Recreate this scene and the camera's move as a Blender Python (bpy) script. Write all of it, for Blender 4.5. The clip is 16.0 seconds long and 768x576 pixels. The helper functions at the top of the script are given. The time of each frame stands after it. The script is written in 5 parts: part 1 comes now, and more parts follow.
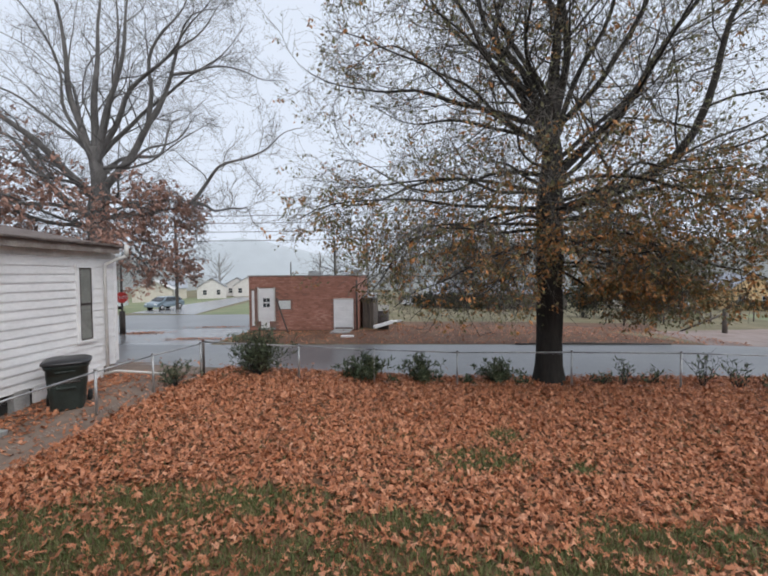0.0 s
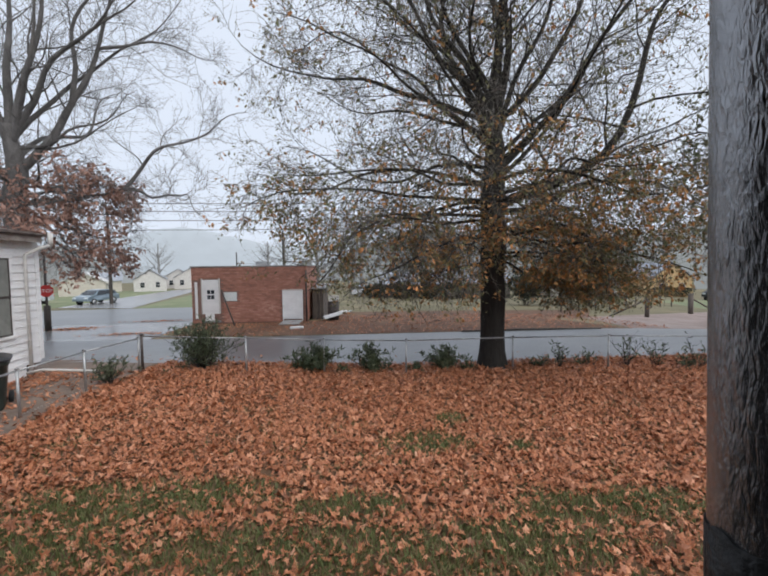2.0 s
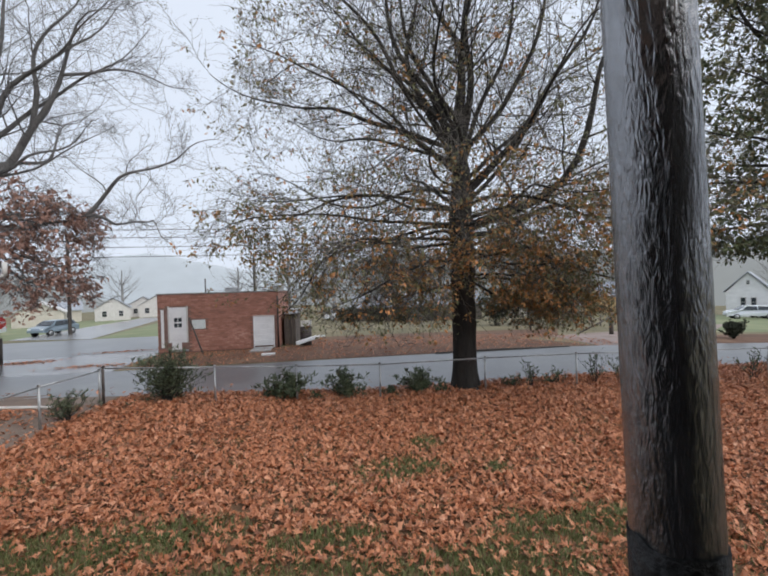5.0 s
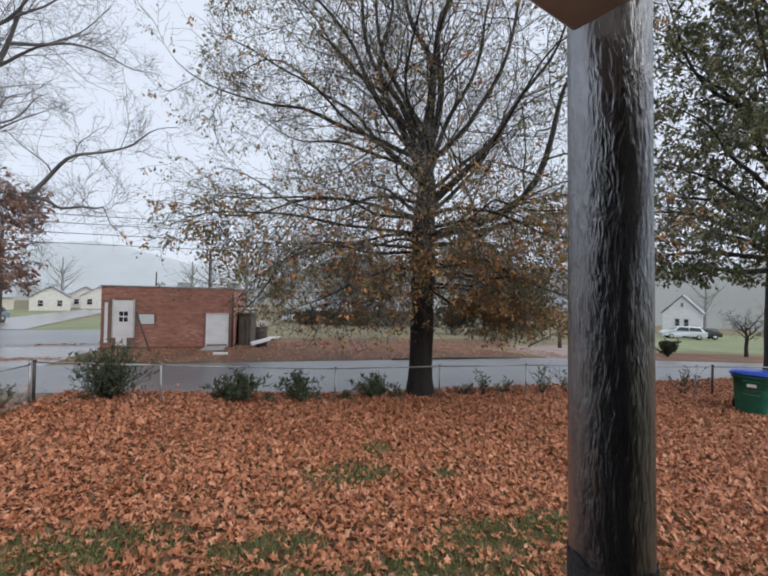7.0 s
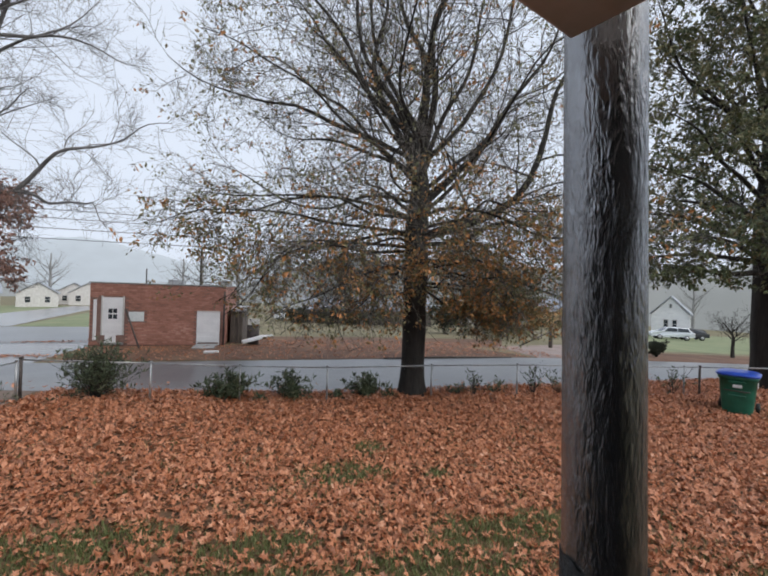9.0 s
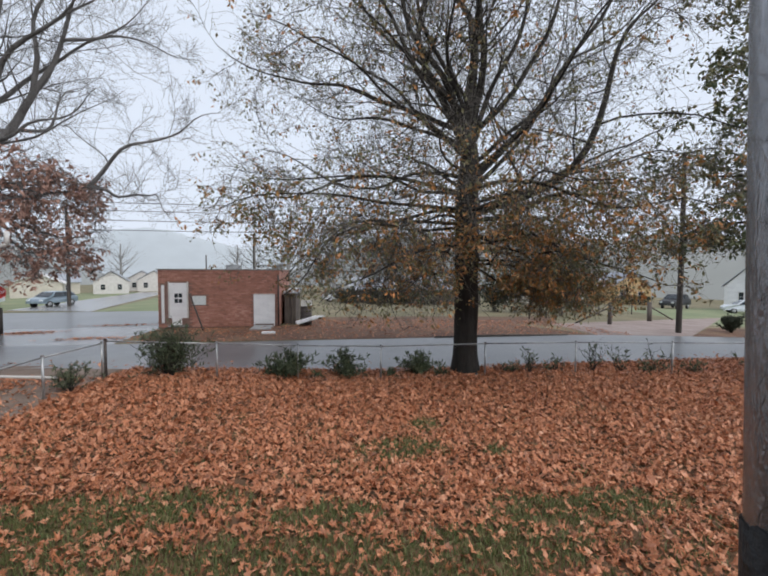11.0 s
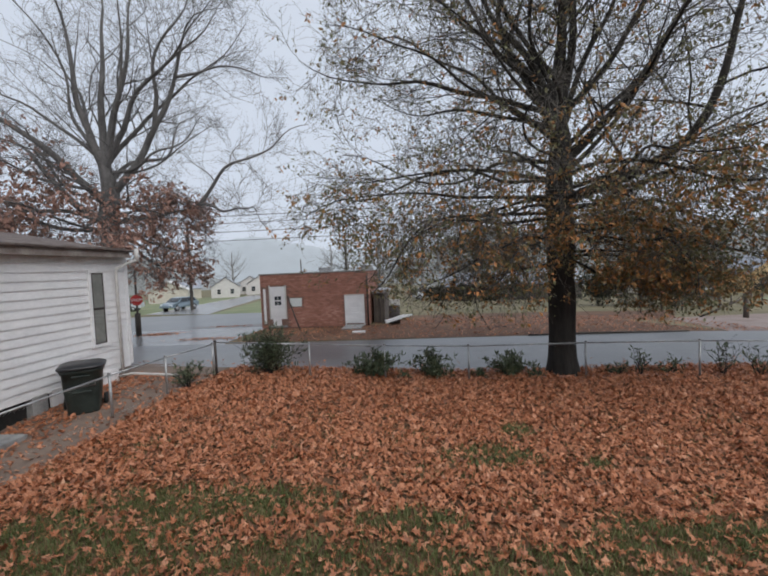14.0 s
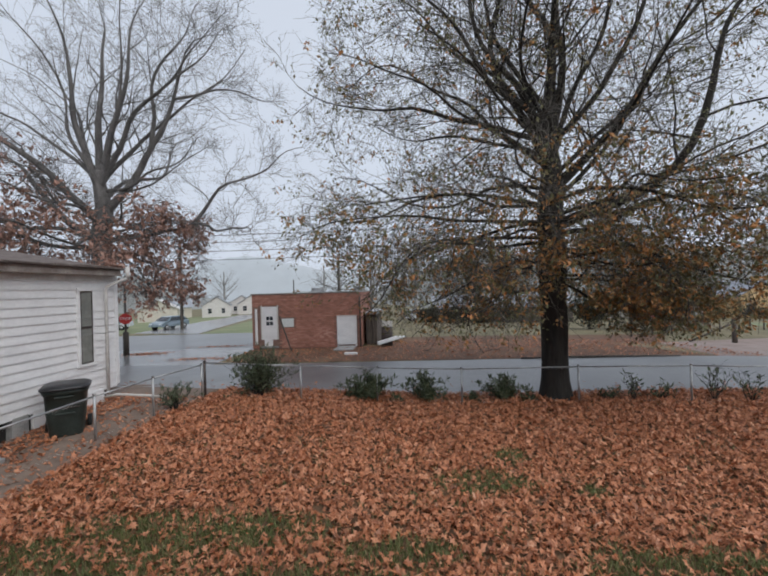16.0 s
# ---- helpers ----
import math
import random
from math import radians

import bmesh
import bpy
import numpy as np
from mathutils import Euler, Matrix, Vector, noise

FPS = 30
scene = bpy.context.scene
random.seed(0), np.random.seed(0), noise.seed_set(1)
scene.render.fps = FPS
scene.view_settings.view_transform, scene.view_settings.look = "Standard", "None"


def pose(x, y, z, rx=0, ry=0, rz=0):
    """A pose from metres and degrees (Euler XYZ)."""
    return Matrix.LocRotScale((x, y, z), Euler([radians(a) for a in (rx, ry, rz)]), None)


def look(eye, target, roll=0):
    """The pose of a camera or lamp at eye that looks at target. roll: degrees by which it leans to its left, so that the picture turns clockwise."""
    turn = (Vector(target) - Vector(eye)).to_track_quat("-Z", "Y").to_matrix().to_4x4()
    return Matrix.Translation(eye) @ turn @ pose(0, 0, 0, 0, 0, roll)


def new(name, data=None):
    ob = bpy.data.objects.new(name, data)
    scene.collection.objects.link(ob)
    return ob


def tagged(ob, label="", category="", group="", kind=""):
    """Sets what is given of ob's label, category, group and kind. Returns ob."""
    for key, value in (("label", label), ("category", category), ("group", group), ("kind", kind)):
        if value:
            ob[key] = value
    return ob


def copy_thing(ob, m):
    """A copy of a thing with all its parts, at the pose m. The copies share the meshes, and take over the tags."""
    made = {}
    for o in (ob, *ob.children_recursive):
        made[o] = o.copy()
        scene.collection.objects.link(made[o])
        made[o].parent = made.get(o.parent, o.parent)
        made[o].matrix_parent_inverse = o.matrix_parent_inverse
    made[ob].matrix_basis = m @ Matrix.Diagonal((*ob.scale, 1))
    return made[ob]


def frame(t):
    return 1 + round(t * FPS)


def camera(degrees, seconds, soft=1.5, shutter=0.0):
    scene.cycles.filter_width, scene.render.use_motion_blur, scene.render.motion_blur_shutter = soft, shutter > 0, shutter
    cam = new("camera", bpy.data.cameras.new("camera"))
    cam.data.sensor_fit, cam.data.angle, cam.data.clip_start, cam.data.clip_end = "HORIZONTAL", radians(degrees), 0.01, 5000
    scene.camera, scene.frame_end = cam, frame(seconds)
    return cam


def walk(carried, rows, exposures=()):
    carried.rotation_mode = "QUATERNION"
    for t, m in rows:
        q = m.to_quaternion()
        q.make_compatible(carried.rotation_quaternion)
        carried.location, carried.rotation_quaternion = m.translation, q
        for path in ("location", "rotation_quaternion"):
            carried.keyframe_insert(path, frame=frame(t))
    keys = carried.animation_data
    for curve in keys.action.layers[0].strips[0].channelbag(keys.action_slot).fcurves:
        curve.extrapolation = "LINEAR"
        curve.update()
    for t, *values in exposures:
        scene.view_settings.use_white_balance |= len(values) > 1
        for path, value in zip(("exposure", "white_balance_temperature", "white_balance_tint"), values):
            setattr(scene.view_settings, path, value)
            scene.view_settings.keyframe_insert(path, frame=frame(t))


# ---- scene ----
cam = camera(86.7, 16.0, soft=2.0)
PATH = [
    (0, (0.675, 0.02, 2.724), (0.579, 2.017, 2.656), -0.5),
    (0.5, (0.685, 0.015, 2.727), (0.63, 2.012, 2.64), -0.5),
    (1, (0.685, -0.003, 2.713), (0.679, 1.994, 2.602), -0.2),
    (1.5, (0.7, -0.031, 2.713), (0.758, 1.965, 2.597), -0.3),
    (2, (0.71, -0.029, 2.7), (0.855, 1.962, 2.584), -0.7),
    (2.5, (0.707, -0.033, 2.717), (0.91, 1.955, 2.636), -1.1),
    (3, (0.711, -0.035, 2.73), (0.961, 1.948, 2.674), -0.9),
    (5.3, (0.726, -0.074, 2.717), (1.014, 1.905, 2.713), -2.0),
    (5.5, (0.727, -0.065, 2.724), (1.043, 1.91, 2.72), -1.6),
    (6, (0.733, -0.069, 2.729), (1.122, 1.893, 2.733), -0.3),
    (6.5, (0.729, -0.067, 2.723), (1.17, 1.884, 2.738), 0.6),
    (7, (0.722, -0.072, 2.731), (1.192, 1.872, 2.748), 1.4),
    (7.5, (0.724, -0.066, 2.717), (1.215, 1.873, 2.728), 1.7),
    (8, (0.722, -0.063, 2.727), (1.23, 1.872, 2.736), 1.8),
    (8.2, (0.722, -0.067, 2.728), (1.235, 1.866, 2.737), 1.9),
    (10.3, (0.666, -0.071, 2.753), (1.05, 1.892, 2.767), 1.4),
    (10.5, (0.628, -0.056, 2.732), (0.964, 1.916, 2.723), 1.3),
    (11, (0.612, -0.039, 2.717), (0.896, 1.939, 2.626), 0.2),
    (11.5, (0.66, 0.03, 2.737), (0.873, 2.015, 2.595), -0.7),
    (12, (0.783, 0.087, 2.751), (0.829, 2.079, 2.576), -0.9),
    (12.5, (0.756, 0.142, 2.74), (0.709, 2.133, 2.556), -1.0),
    (13, (0.764, 0.145, 2.751), (0.742, 2.139, 2.591), -1.3),
    (13.5, (0.792, 0.108, 2.75), (0.732, 2.103, 2.629), -1.3),
    (14, (0.768, 0.095, 2.759), (0.611, 2.086, 2.662), -2.4),
    (14.5, (0.746, 0.11, 2.758), (0.594, 2.104, 2.712), -3.1),
    (15, (0.754, 0.106, 2.763), (0.646, 2.103, 2.751), -2.6),
    (15.5, (0.744, 0.101, 2.767), (0.652, 2.099, 2.773), -2.1),
    (16, (0.75, 0.105, 2.772), (0.633, 2.101, 2.777), -1.7),
]
walk(cam, [(t, look(e, g, r)) for t, e, g, r in PATH], exposures=[(0, 0.0), (11.6, 0.0), (13.0, -0.16), (13.8, -0.26), (16, -0.26)])

# ---- world, sun ----
world = bpy.data.worlds.new("overcast")
scene.world = world
world.use_nodes = True
wn, wl = world.node_tree.nodes, world.node_tree.links
sky = wn.new("ShaderNodeTexSky")
sky.sky_type, sky.sun_disc = "NISHITA", False
sky.sun_elevation, sky.sun_rotation, sky.dust_density = radians(43), radians(140), 6.0
sky_dim = wn.new("ShaderNodeVectorMath")
sky_dim.operation = "SCALE"
sky_dim.inputs["Scale"].default_value = 0.09
wl.new(sky.outputs[0], sky_dim.inputs[0])
cloud_noise = wn.new("ShaderNodeTexNoise")
cloud_noise.inputs["Scale"].default_value = 1.6
cloud_ramp = wn.new("ShaderNodeValToRGB")
cloud_ramp.color_ramp.elements[0].color = (0.75, 0.82, 0.95, 1)
cloud_ramp.color_ramp.elements[1].color = (0.80, 0.87, 0.99, 1)
wl.new(cloud_noise.outputs[0], cloud_ramp.inputs[0])
sky_mix = wn.new("ShaderNodeMix")
sky_mix.data_type = "RGBA"
sky_mix.inputs[0].default_value = 0.9
wl.new(sky_dim.outputs[0], sky_mix.inputs[6])
wl.new(cloud_ramp.outputs[0], sky_mix.inputs[7])
wl.new(sky_mix.outputs[2], wn["Background"].inputs[0])
wn["Background"].inputs[1].default_value = 1.07

sun = new("sun", bpy.data.lights.new("sun", "SUN"))
sun.data.energy, sun.data.angle, sun.data.color = 1.8, radians(60), (1.0, 0.97, 0.93)
sun.matrix_world = look((0, 0, 30), (-15, 18, 8))


# ---- materials ----
def mat(name, stops, scale=8.0, rough=0.8, metal=0.0, bump=0.2, bump_scale=None, stretch=(1, 1, 1), island=0.0, obj=0.0, coat=0.0, fine=0.35):
    """Noise colour through stops [(pos, rgb)], with an optional share driven by the piece's own random number."""
    m = bpy.data.materials.new(name)
    m.use_nodes = True
    n, l = m.node_tree.nodes, m.node_tree.links
    b = n["Principled BSDF"]
    tc = n.new("ShaderNodeTexCoord")
    mp = n.new("ShaderNodeMapping")
    mp.inputs["Scale"].default_value = stretch
    l.new(tc.outputs["Object"], mp.inputs[0])
    big = n.new("ShaderNodeTexNoise")
    big.inputs["Scale"].default_value, big.inputs["Detail"].default_value = scale, 6
    small = n.new("ShaderNodeTexNoise")
    small.inputs["Scale"].default_value, small.inputs["Detail"].default_value = scale * 7, 4
    l.new(mp.outputs[0], big.inputs[0])
    l.new(mp.outputs[0], small.inputs[0])
    mixf = n.new("ShaderNodeMix")
    mixf.inputs[0].default_value = fine
    l.new(big.outputs[0], mixf.inputs[2])
    l.new(small.outputs[0], mixf.inputs[3])
    out = mixf.outputs[0]
    stretchv = n.new("ShaderNodeMapRange")
    stretchv.inputs[1].default_value, stretchv.inputs[2].default_value = 0.3, 0.7
    l.new(out, stretchv.inputs[0])
    out = stretchv.outputs[0]
    share = island or obj
    if share:
        src = n.new("ShaderNodeNewGeometry").outputs["Random Per Island"] if island else n.new("ShaderNodeObjectInfo").outputs["Random"]
        mx = n.new("ShaderNodeMix")
        mx.inputs[0].default_value = share
        l.new(out, mx.inputs[2])
        l.new(src, mx.inputs[3])
        out = mx.outputs[0]
    ramp = n.new("ShaderNodeValToRGB")
    els = ramp.color_ramp.elements
    while len(els) < len(stops):
        els.new(0.5)
    for e, (p, c) in zip(els, stops):
        e.position, e.color = p, (*c, 1)
    l.new(out, ramp.inputs[0])
    l.new(ramp.outputs[0], b.inputs["Base Color"])
    b.inputs["Roughness"].default_value, b.inputs["Metallic"].default_value = rough, metal
    b.inputs["Coat Weight"].default_value = coat
    if bump:
        bp = n.new("ShaderNodeBump")
        bp.inputs["Strength"].default_value, bp.inputs["Distance"].default_value = bump, 0.02
        if bump_scale:
            tex = n.new("ShaderNodeTexNoise")
            tex.inputs["Scale"].default_value, tex.inputs["Detail"].default_value = bump_scale, 6
            l.new(mp.outputs[0], tex.inputs[0])
            l.new(tex.outputs[0], bp.inputs["Height"])
        else:
            l.new(small.outputs[0], bp.inputs["Height"])
        l.new(bp.outputs[0], b.inputs["Normal"])
    return m


def two(a, b):
    return [(0.2, a), (0.8, b)]


M_SOIL = mat("grassy soil under litter", [(0.1, (0.075, 0.045, 0.026)), (0.5, (0.14, 0.08, 0.042)), (0.9, (0.22, 0.12, 0.065))], 3, 0.9, bump=0.6, bump_scale=30)
M_FIELD = mat("autumn lawn", [(0.1, (0.11, 0.10, 0.05)), (0.5, (0.16, 0.14, 0.075)), (0.9, (0.24, 0.19, 0.11))], 0.25, 0.9, bump=0.5, bump_scale=12)
# Tone lowered to carry the oak's shade over the verge.
M_STRIP = mat("leaf-strewn verge", [(0.1, (0.075, 0.036, 0.02)), (0.5, (0.13, 0.064, 0.036)), (0.9, (0.19, 0.11, 0.06))], 0.6, 0.9, bump=0.5, bump_scale=14)
M_LAWN = mat("wet green lawn", [(0.1, (0.14, 0.165, 0.08)), (0.6, (0.19, 0.22, 0.11)), (0.95, (0.27, 0.24, 0.14))], 0.3, 0.85, bump=0.4, bump_scale=12)
M_ROAD = mat("wet asphalt", [(0.1, (0.10, 0.102, 0.106)), (0.9, (0.155, 0.157, 0.16))], 0.35, 0.31, bump=0.08, bump_scale=60)
M_LOT = mat("wet worn concrete lot", [(0.1, (0.15, 0.148, 0.146)), (0.9, (0.27, 0.262, 0.256))], 0.25, 0.24, bump=0.05, bump_scale=50)
M_DIRT = mat("bare damp dirt", [(0.1, (0.13, 0.09, 0.07)), (0.9, (0.25, 0.19, 0.15))], 1.2, 0.85, bump=0.5, bump_scale=18)
M_GRAVEL = mat("gravel drive", [(0.1, (0.2, 0.14, 0.12)), (0.9, (0.34, 0.27, 0.24))], 0.8, 0.7, bump=0.4, bump_scale=30)
M_CONC = mat("weathered concrete", two((0.22, 0.22, 0.22), (0.36, 0.36, 0.35)), 4, 0.7, bump=0.2)
M_LEAF = mat("fallen oak leaves", [(0.0, (0.19, 0.068, 0.032)), (0.3, (0.37, 0.137, 0.061)), (0.62, (0.52, 0.205, 0.097)), (0.9, (0.62, 0.29, 0.16)), (1.0, (0.64, 0.43, 0.30))], 6, 0.42, bump=0.15, island=0.85)
M_GRASS = mat("grass blades", [(0.0, (0.085, 0.115, 0.035)), (0.6, (0.15, 0.175, 0.06)), (1.0, (0.30, 0.26, 0.13))], 3, 0.6, bump=0, island=0.8)
M_BARK = mat("dark wet bark", [(0.1, (0.010, 0.009, 0.008)), (0.9, (0.042, 0.037, 0.032))], 3, 0.92, bump=0.9, bump_scale=18, stretch=(1, 1, 0.22))
M_TWIG = mat("grey-brown twig bark", [(0.1, (0.08, 0.072, 0.062)), (0.9, (0.17, 0.155, 0.135))], 3, 0.8, bump=0)
# Bark lightened so the haze over far trees sits in its colour.
M_BARK_HAZED = mat("haze-paled far bark", [(0.1, (0.2, 0.2, 0.2)), (0.9, (0.34, 0.335, 0.33))], 3, 0.9, bump=0.3)
M_BARK_GREY = mat("grey bark", [(0.1, (0.07, 0.066, 0.065)), (0.9, (0.2, 0.19, 0.185))], 3, 0.8, bump=0.8, bump_scale=16, stretch=(1, 1, 0.25))
M_CROWN = mat("olive and brown oak leaves", [(0.0, (0.08, 0.085, 0.04)), (0.45, (0.15, 0.155, 0.07)), (0.8, (0.23, 0.2, 0.10)), (1.0, (0.33, 0.19, 0.085))], 0.6, 0.55, bump=0, island=0.7)
M_RUST = mat("rust and olive oak leaves", [(0.0, (0.09, 0.08, 0.03)), (0.35, (0.18, 0.13, 0.045)), (0.65, (0.38, 0.18, 0.055)), (1.0, (0.58, 0.24, 0.08))], 0.6, 0.55, bump=0, island=0.7)
M_BROWNLEAF = mat("dry brown leaves", [(0.0, (0.2, 0.11, 0.085)), (0.5, (0.34, 0.19, 0.145)), (1.0, (0.46, 0.29, 0.23))], 0.6, 0.6, bump=0, island=0.7)
M_DARKGREEN = mat("dark green leaves", [(0.0, (0.035, 0.055, 0.025)), (0.5, (0.075, 0.10, 0.04)), (0.85, (0.14, 0.15, 0.055)), (1.0, (0.27, 0.16, 0.05))], 0.6, 0.55, bump=0, island=0.7)
M_SHRUB = mat("evergreen shrub leaves", [(0.0, (0.04, 0.058, 0.03)), (0.6, (0.085, 0.115, 0.06)), (1.0, (0.2, 0.2, 0.11))], 2, 0.55, bump=0, island=0.7)
M_BRICK = mat("red brick", [(0.0, (0.2, 0.10, 0.08)), (0.4, (0.36, 0.165, 0.12)), (0.7, (0.46, 0.225, 0.17)), (1.0, (0.6, 0.37, 0.3))], 0.9, 0.8, bump=0.25, obj=0.45)
M_BRICK_REST = mat("red brick far", [(0.0, (0.2, 0.10, 0.08)), (0.4, (0.36, 0.165, 0.12)), (0.7, (0.46, 0.225, 0.17)), (1.0, (0.6, 0.37, 0.3))], 0.9, 0.8, bump=0.25, island=0.45)
M_MORTAR = mat("mortar", two((0.20, 0.12, 0.10), (0.28, 0.18, 0.15)), 5, 0.9)
M_WHITE = mat("weathered white paint", [(0.1, (0.70, 0.70, 0.71)), (0.6, (0.80, 0.80, 0.81)), (0.95, (0.84, 0.84, 0.84))], 1.5, 0.5, bump=0.08, stretch=(1, 1, 2))
M_TRIM = mat("grey-white trim paint", two((0.5, 0.48, 0.46), (0.66, 0.65, 0.63)), 3, 0.6, bump=0.1)
M_SHINGLE = mat("old brown shingles", two((0.09, 0.07, 0.065), (0.2, 0.165, 0.15)), 5, 0.9, bump=0.6)
M_FASCIA = mat("weathered fascia", two((0.24, 0.2, 0.18), (0.42, 0.38, 0.35)), 3, 0.8, bump=0.2)
M_GLASSDARK = mat("dusty window", two((0.17, 0.175, 0.16), (0.25, 0.255, 0.235)), 1.5, 0.5, bump=0)
M_SHADOWBOX = mat("near-black shade under house", two((0.012, 0.012, 0.012), (0.03, 0.028, 0.026)), 3, 0.95, bump=0)
M_STEEL = mat("galvanised steel", two((0.34, 0.35, 0.36), (0.5, 0.51, 0.52)), 6, 0.45, 0.7, bump=0.05)
M_WIREMESH = mat("dull galvanised wire", two((0.42, 0.43, 0.44), (0.6, 0.61, 0.62)), 6, 0.6, bump=0)
M_RUSTPOST = mat("dark rusty post", two((0.05, 0.042, 0.04), (0.12, 0.1, 0.09)), 8, 0.7, 0.3, bump=0.2)
M_BINDARK = mat("dark green-black plastic", two((0.018, 0.026, 0.024), (0.035, 0.048, 0.043)), 4, 0.42, bump=0.05)
M_BINLID = mat("black plastic", two((0.012, 0.012, 0.014), (0.03, 0.03, 0.033)), 4, 0.4, bump=0.05)
M_BINGREEN = mat("green plastic", two((0.008, 0.085, 0.05), (0.015, 0.13, 0.08)), 4, 0.4, bump=0.05)
M_LIDBLUE = mat("blue plastic", two((0.01, 0.045, 0.32), (0.02, 0.08, 0.48)), 4, 0.35, bump=0.05)
M_LABEL = mat("pale label", two((0.6, 0.65, 0.65), (0.75, 0.78, 0.78)), 20, 0.5, bump=0)
M_RUBBER = mat("tyre rubber", two((0.012, 0.012, 0.012), (0.03, 0.03, 0.03)), 10, 0.8)
M_BLUECAR = mat("slate blue car paint", two((0.17, 0.23, 0.27), (0.23, 0.29, 0.34)), 1, 0.3, 0.3, bump=0, coat=0.6)
M_REDCAR = mat("red car paint", two((0.28, 0.04, 0.03), (0.38, 0.06, 0.04)), 1, 0.3, bump=0, coat=0.6)
M_WHITECAR = mat("silver-white car paint", two((0.6, 0.64, 0.68), (0.72, 0.75, 0.78)), 1, 0.25, 0.2, bump=0, coat=0.6)
M_DARKCAR = mat("dark car paint", two((0.012, 0.013, 0.015), (0.03, 0.032, 0.035)), 1, 0.5, 0.0, bump=0, coat=0.1)
M_CARGLASS = mat("tinted car glass", two((0.02, 0.025, 0.03), (0.05, 0.06, 0.07)), 1, 0.08, bump=0)
M_RED = mat("red reflective sheet", two((0.42, 0.03, 0.03), (0.55, 0.05, 0.045)), 3, 0.4, bump=0)
M_WOODPOLE = mat("dark utility pole wood", two((0.03, 0.026, 0.023), (0.075, 0.064, 0.055)), 2, 0.85, bump=0.5, stretch=(4, 4, 0.4))
M_WIRE = mat("black cable", two((0.03, 0.03, 0.032), (0.06, 0.06, 0.065)), 2, 0.6, bump=0)
# Both sidings paled and greyed in colour for haze before far houses.
M_BEIGE = mat("beige siding", two((0.46, 0.43, 0.37), (0.58, 0.54, 0.47)), 1, 0.7)
M_YELLOW = mat("yellow siding", two((0.6, 0.42, 0.2), (0.7, 0.5, 0.27)), 1, 0.7)
M_ROOFGREY = mat("grey shingles", two((0.26, 0.28, 0.31), (0.38, 0.4, 0.44)), 2, 0.85, bump=0.3)
M_OLIVE = mat("yellow-olive leaves", [(0.0, (0.10, 0.09, 0.03)), (1.0, (0.26, 0.23, 0.08))], 2, 0.6, bump=0, island=0.7)
M_HEDGE = mat("dark hedge", [(0.0, (0.015, 0.022, 0.015)), (1.0, (0.05, 0.06, 0.03))], 2, 0.7, bump=0, island=0.7)
M_WOODGREY = mat("grey weathered wood", two((0.06, 0.05, 0.045), (0.16, 0.135, 0.115)), 3, 0.85, bump=0.4, stretch=(4, 4, 0.5))
M_BLACKPAINT = mat("thick black coating", two((0.004, 0.004, 0.004), (0.012, 0.012, 0.012)), 20, 0.55, bump=0.5, bump_scale=60)
M_SOFFIT = mat("porch soffit board", two((0.55, 0.45, 0.39), (0.68, 0.58, 0.52)), 6, 0.7, bump=0.1)
# Near-black tone set for the unseen porch so little light reaches the post.
M_PORCHDARK = mat("near-black light-blocking boards", two((0.012, 0.011, 0.010), (0.03, 0.027, 0.025)), 3, 0.9)


def peeling():
    """Old aluminium-grey gloss paint, alligatored into long upright flakes, with dark wood in the cracks."""
    m = mat("peeling silver-grey gloss paint", [(0.0, (0.08, 0.078, 0.075)), (0.2, (0.26, 0.265, 0.275)), (0.9, (0.36, 0.366, 0.378))], 30, 0.24, metal=0.8, bump=0, stretch=(1, 1, 0.35))
    n, l = m.node_tree.nodes, m.node_tree.links
    tc = n.new("ShaderNodeTexCoord")
    mp = n.new("ShaderNodeMapping")
    mp.inputs["Scale"].default_value = (1, 1, 0.28)
    l.new(tc.outputs["Object"], mp.inputs[0])
    v = n.new("ShaderNodeTexVoronoi")
    v.feature = "DISTANCE_TO_EDGE"
    v.inputs["Scale"].default_value = 150
    w = n.new("ShaderNodeTexNoise")
    w.inputs["Scale"].default_value, w.inputs["Detail"].default_value = 110, 6
    l.new(mp.outputs[0], w.inputs[0])
    add = n.new("ShaderNodeVectorMath")
    add.operation = "MULTIPLY_ADD"
    add.inputs[1].default_value = (0.02, 0.02, 0.02)
    l.new(w.outputs["Color"], add.inputs[0])
    l.new(mp.outputs[0], add.inputs[2])
    l.new(add.outputs[0], v.inputs["Vector"])
    hs = n.new("ShaderNodeMath")
    hs.operation = "MULTIPLY_ADD"
    hs.inputs[1].default_value = 0.5
    l.new(v.outputs["Distance"], hs.inputs[0])
    l.new(w.outputs[0], hs.inputs[2])
    bp = n.new("ShaderNodeBump")
    bp.inputs["Strength"].default_value, bp.inputs["Distance"].default_value = 0.55, 0.006
    l.new(hs.outputs[0], bp.inputs["Height"])
    l.new(bp.outputs[0], n["Principled BSDF"].inputs["Normal"])
    return m


M_PEEL = peeling()


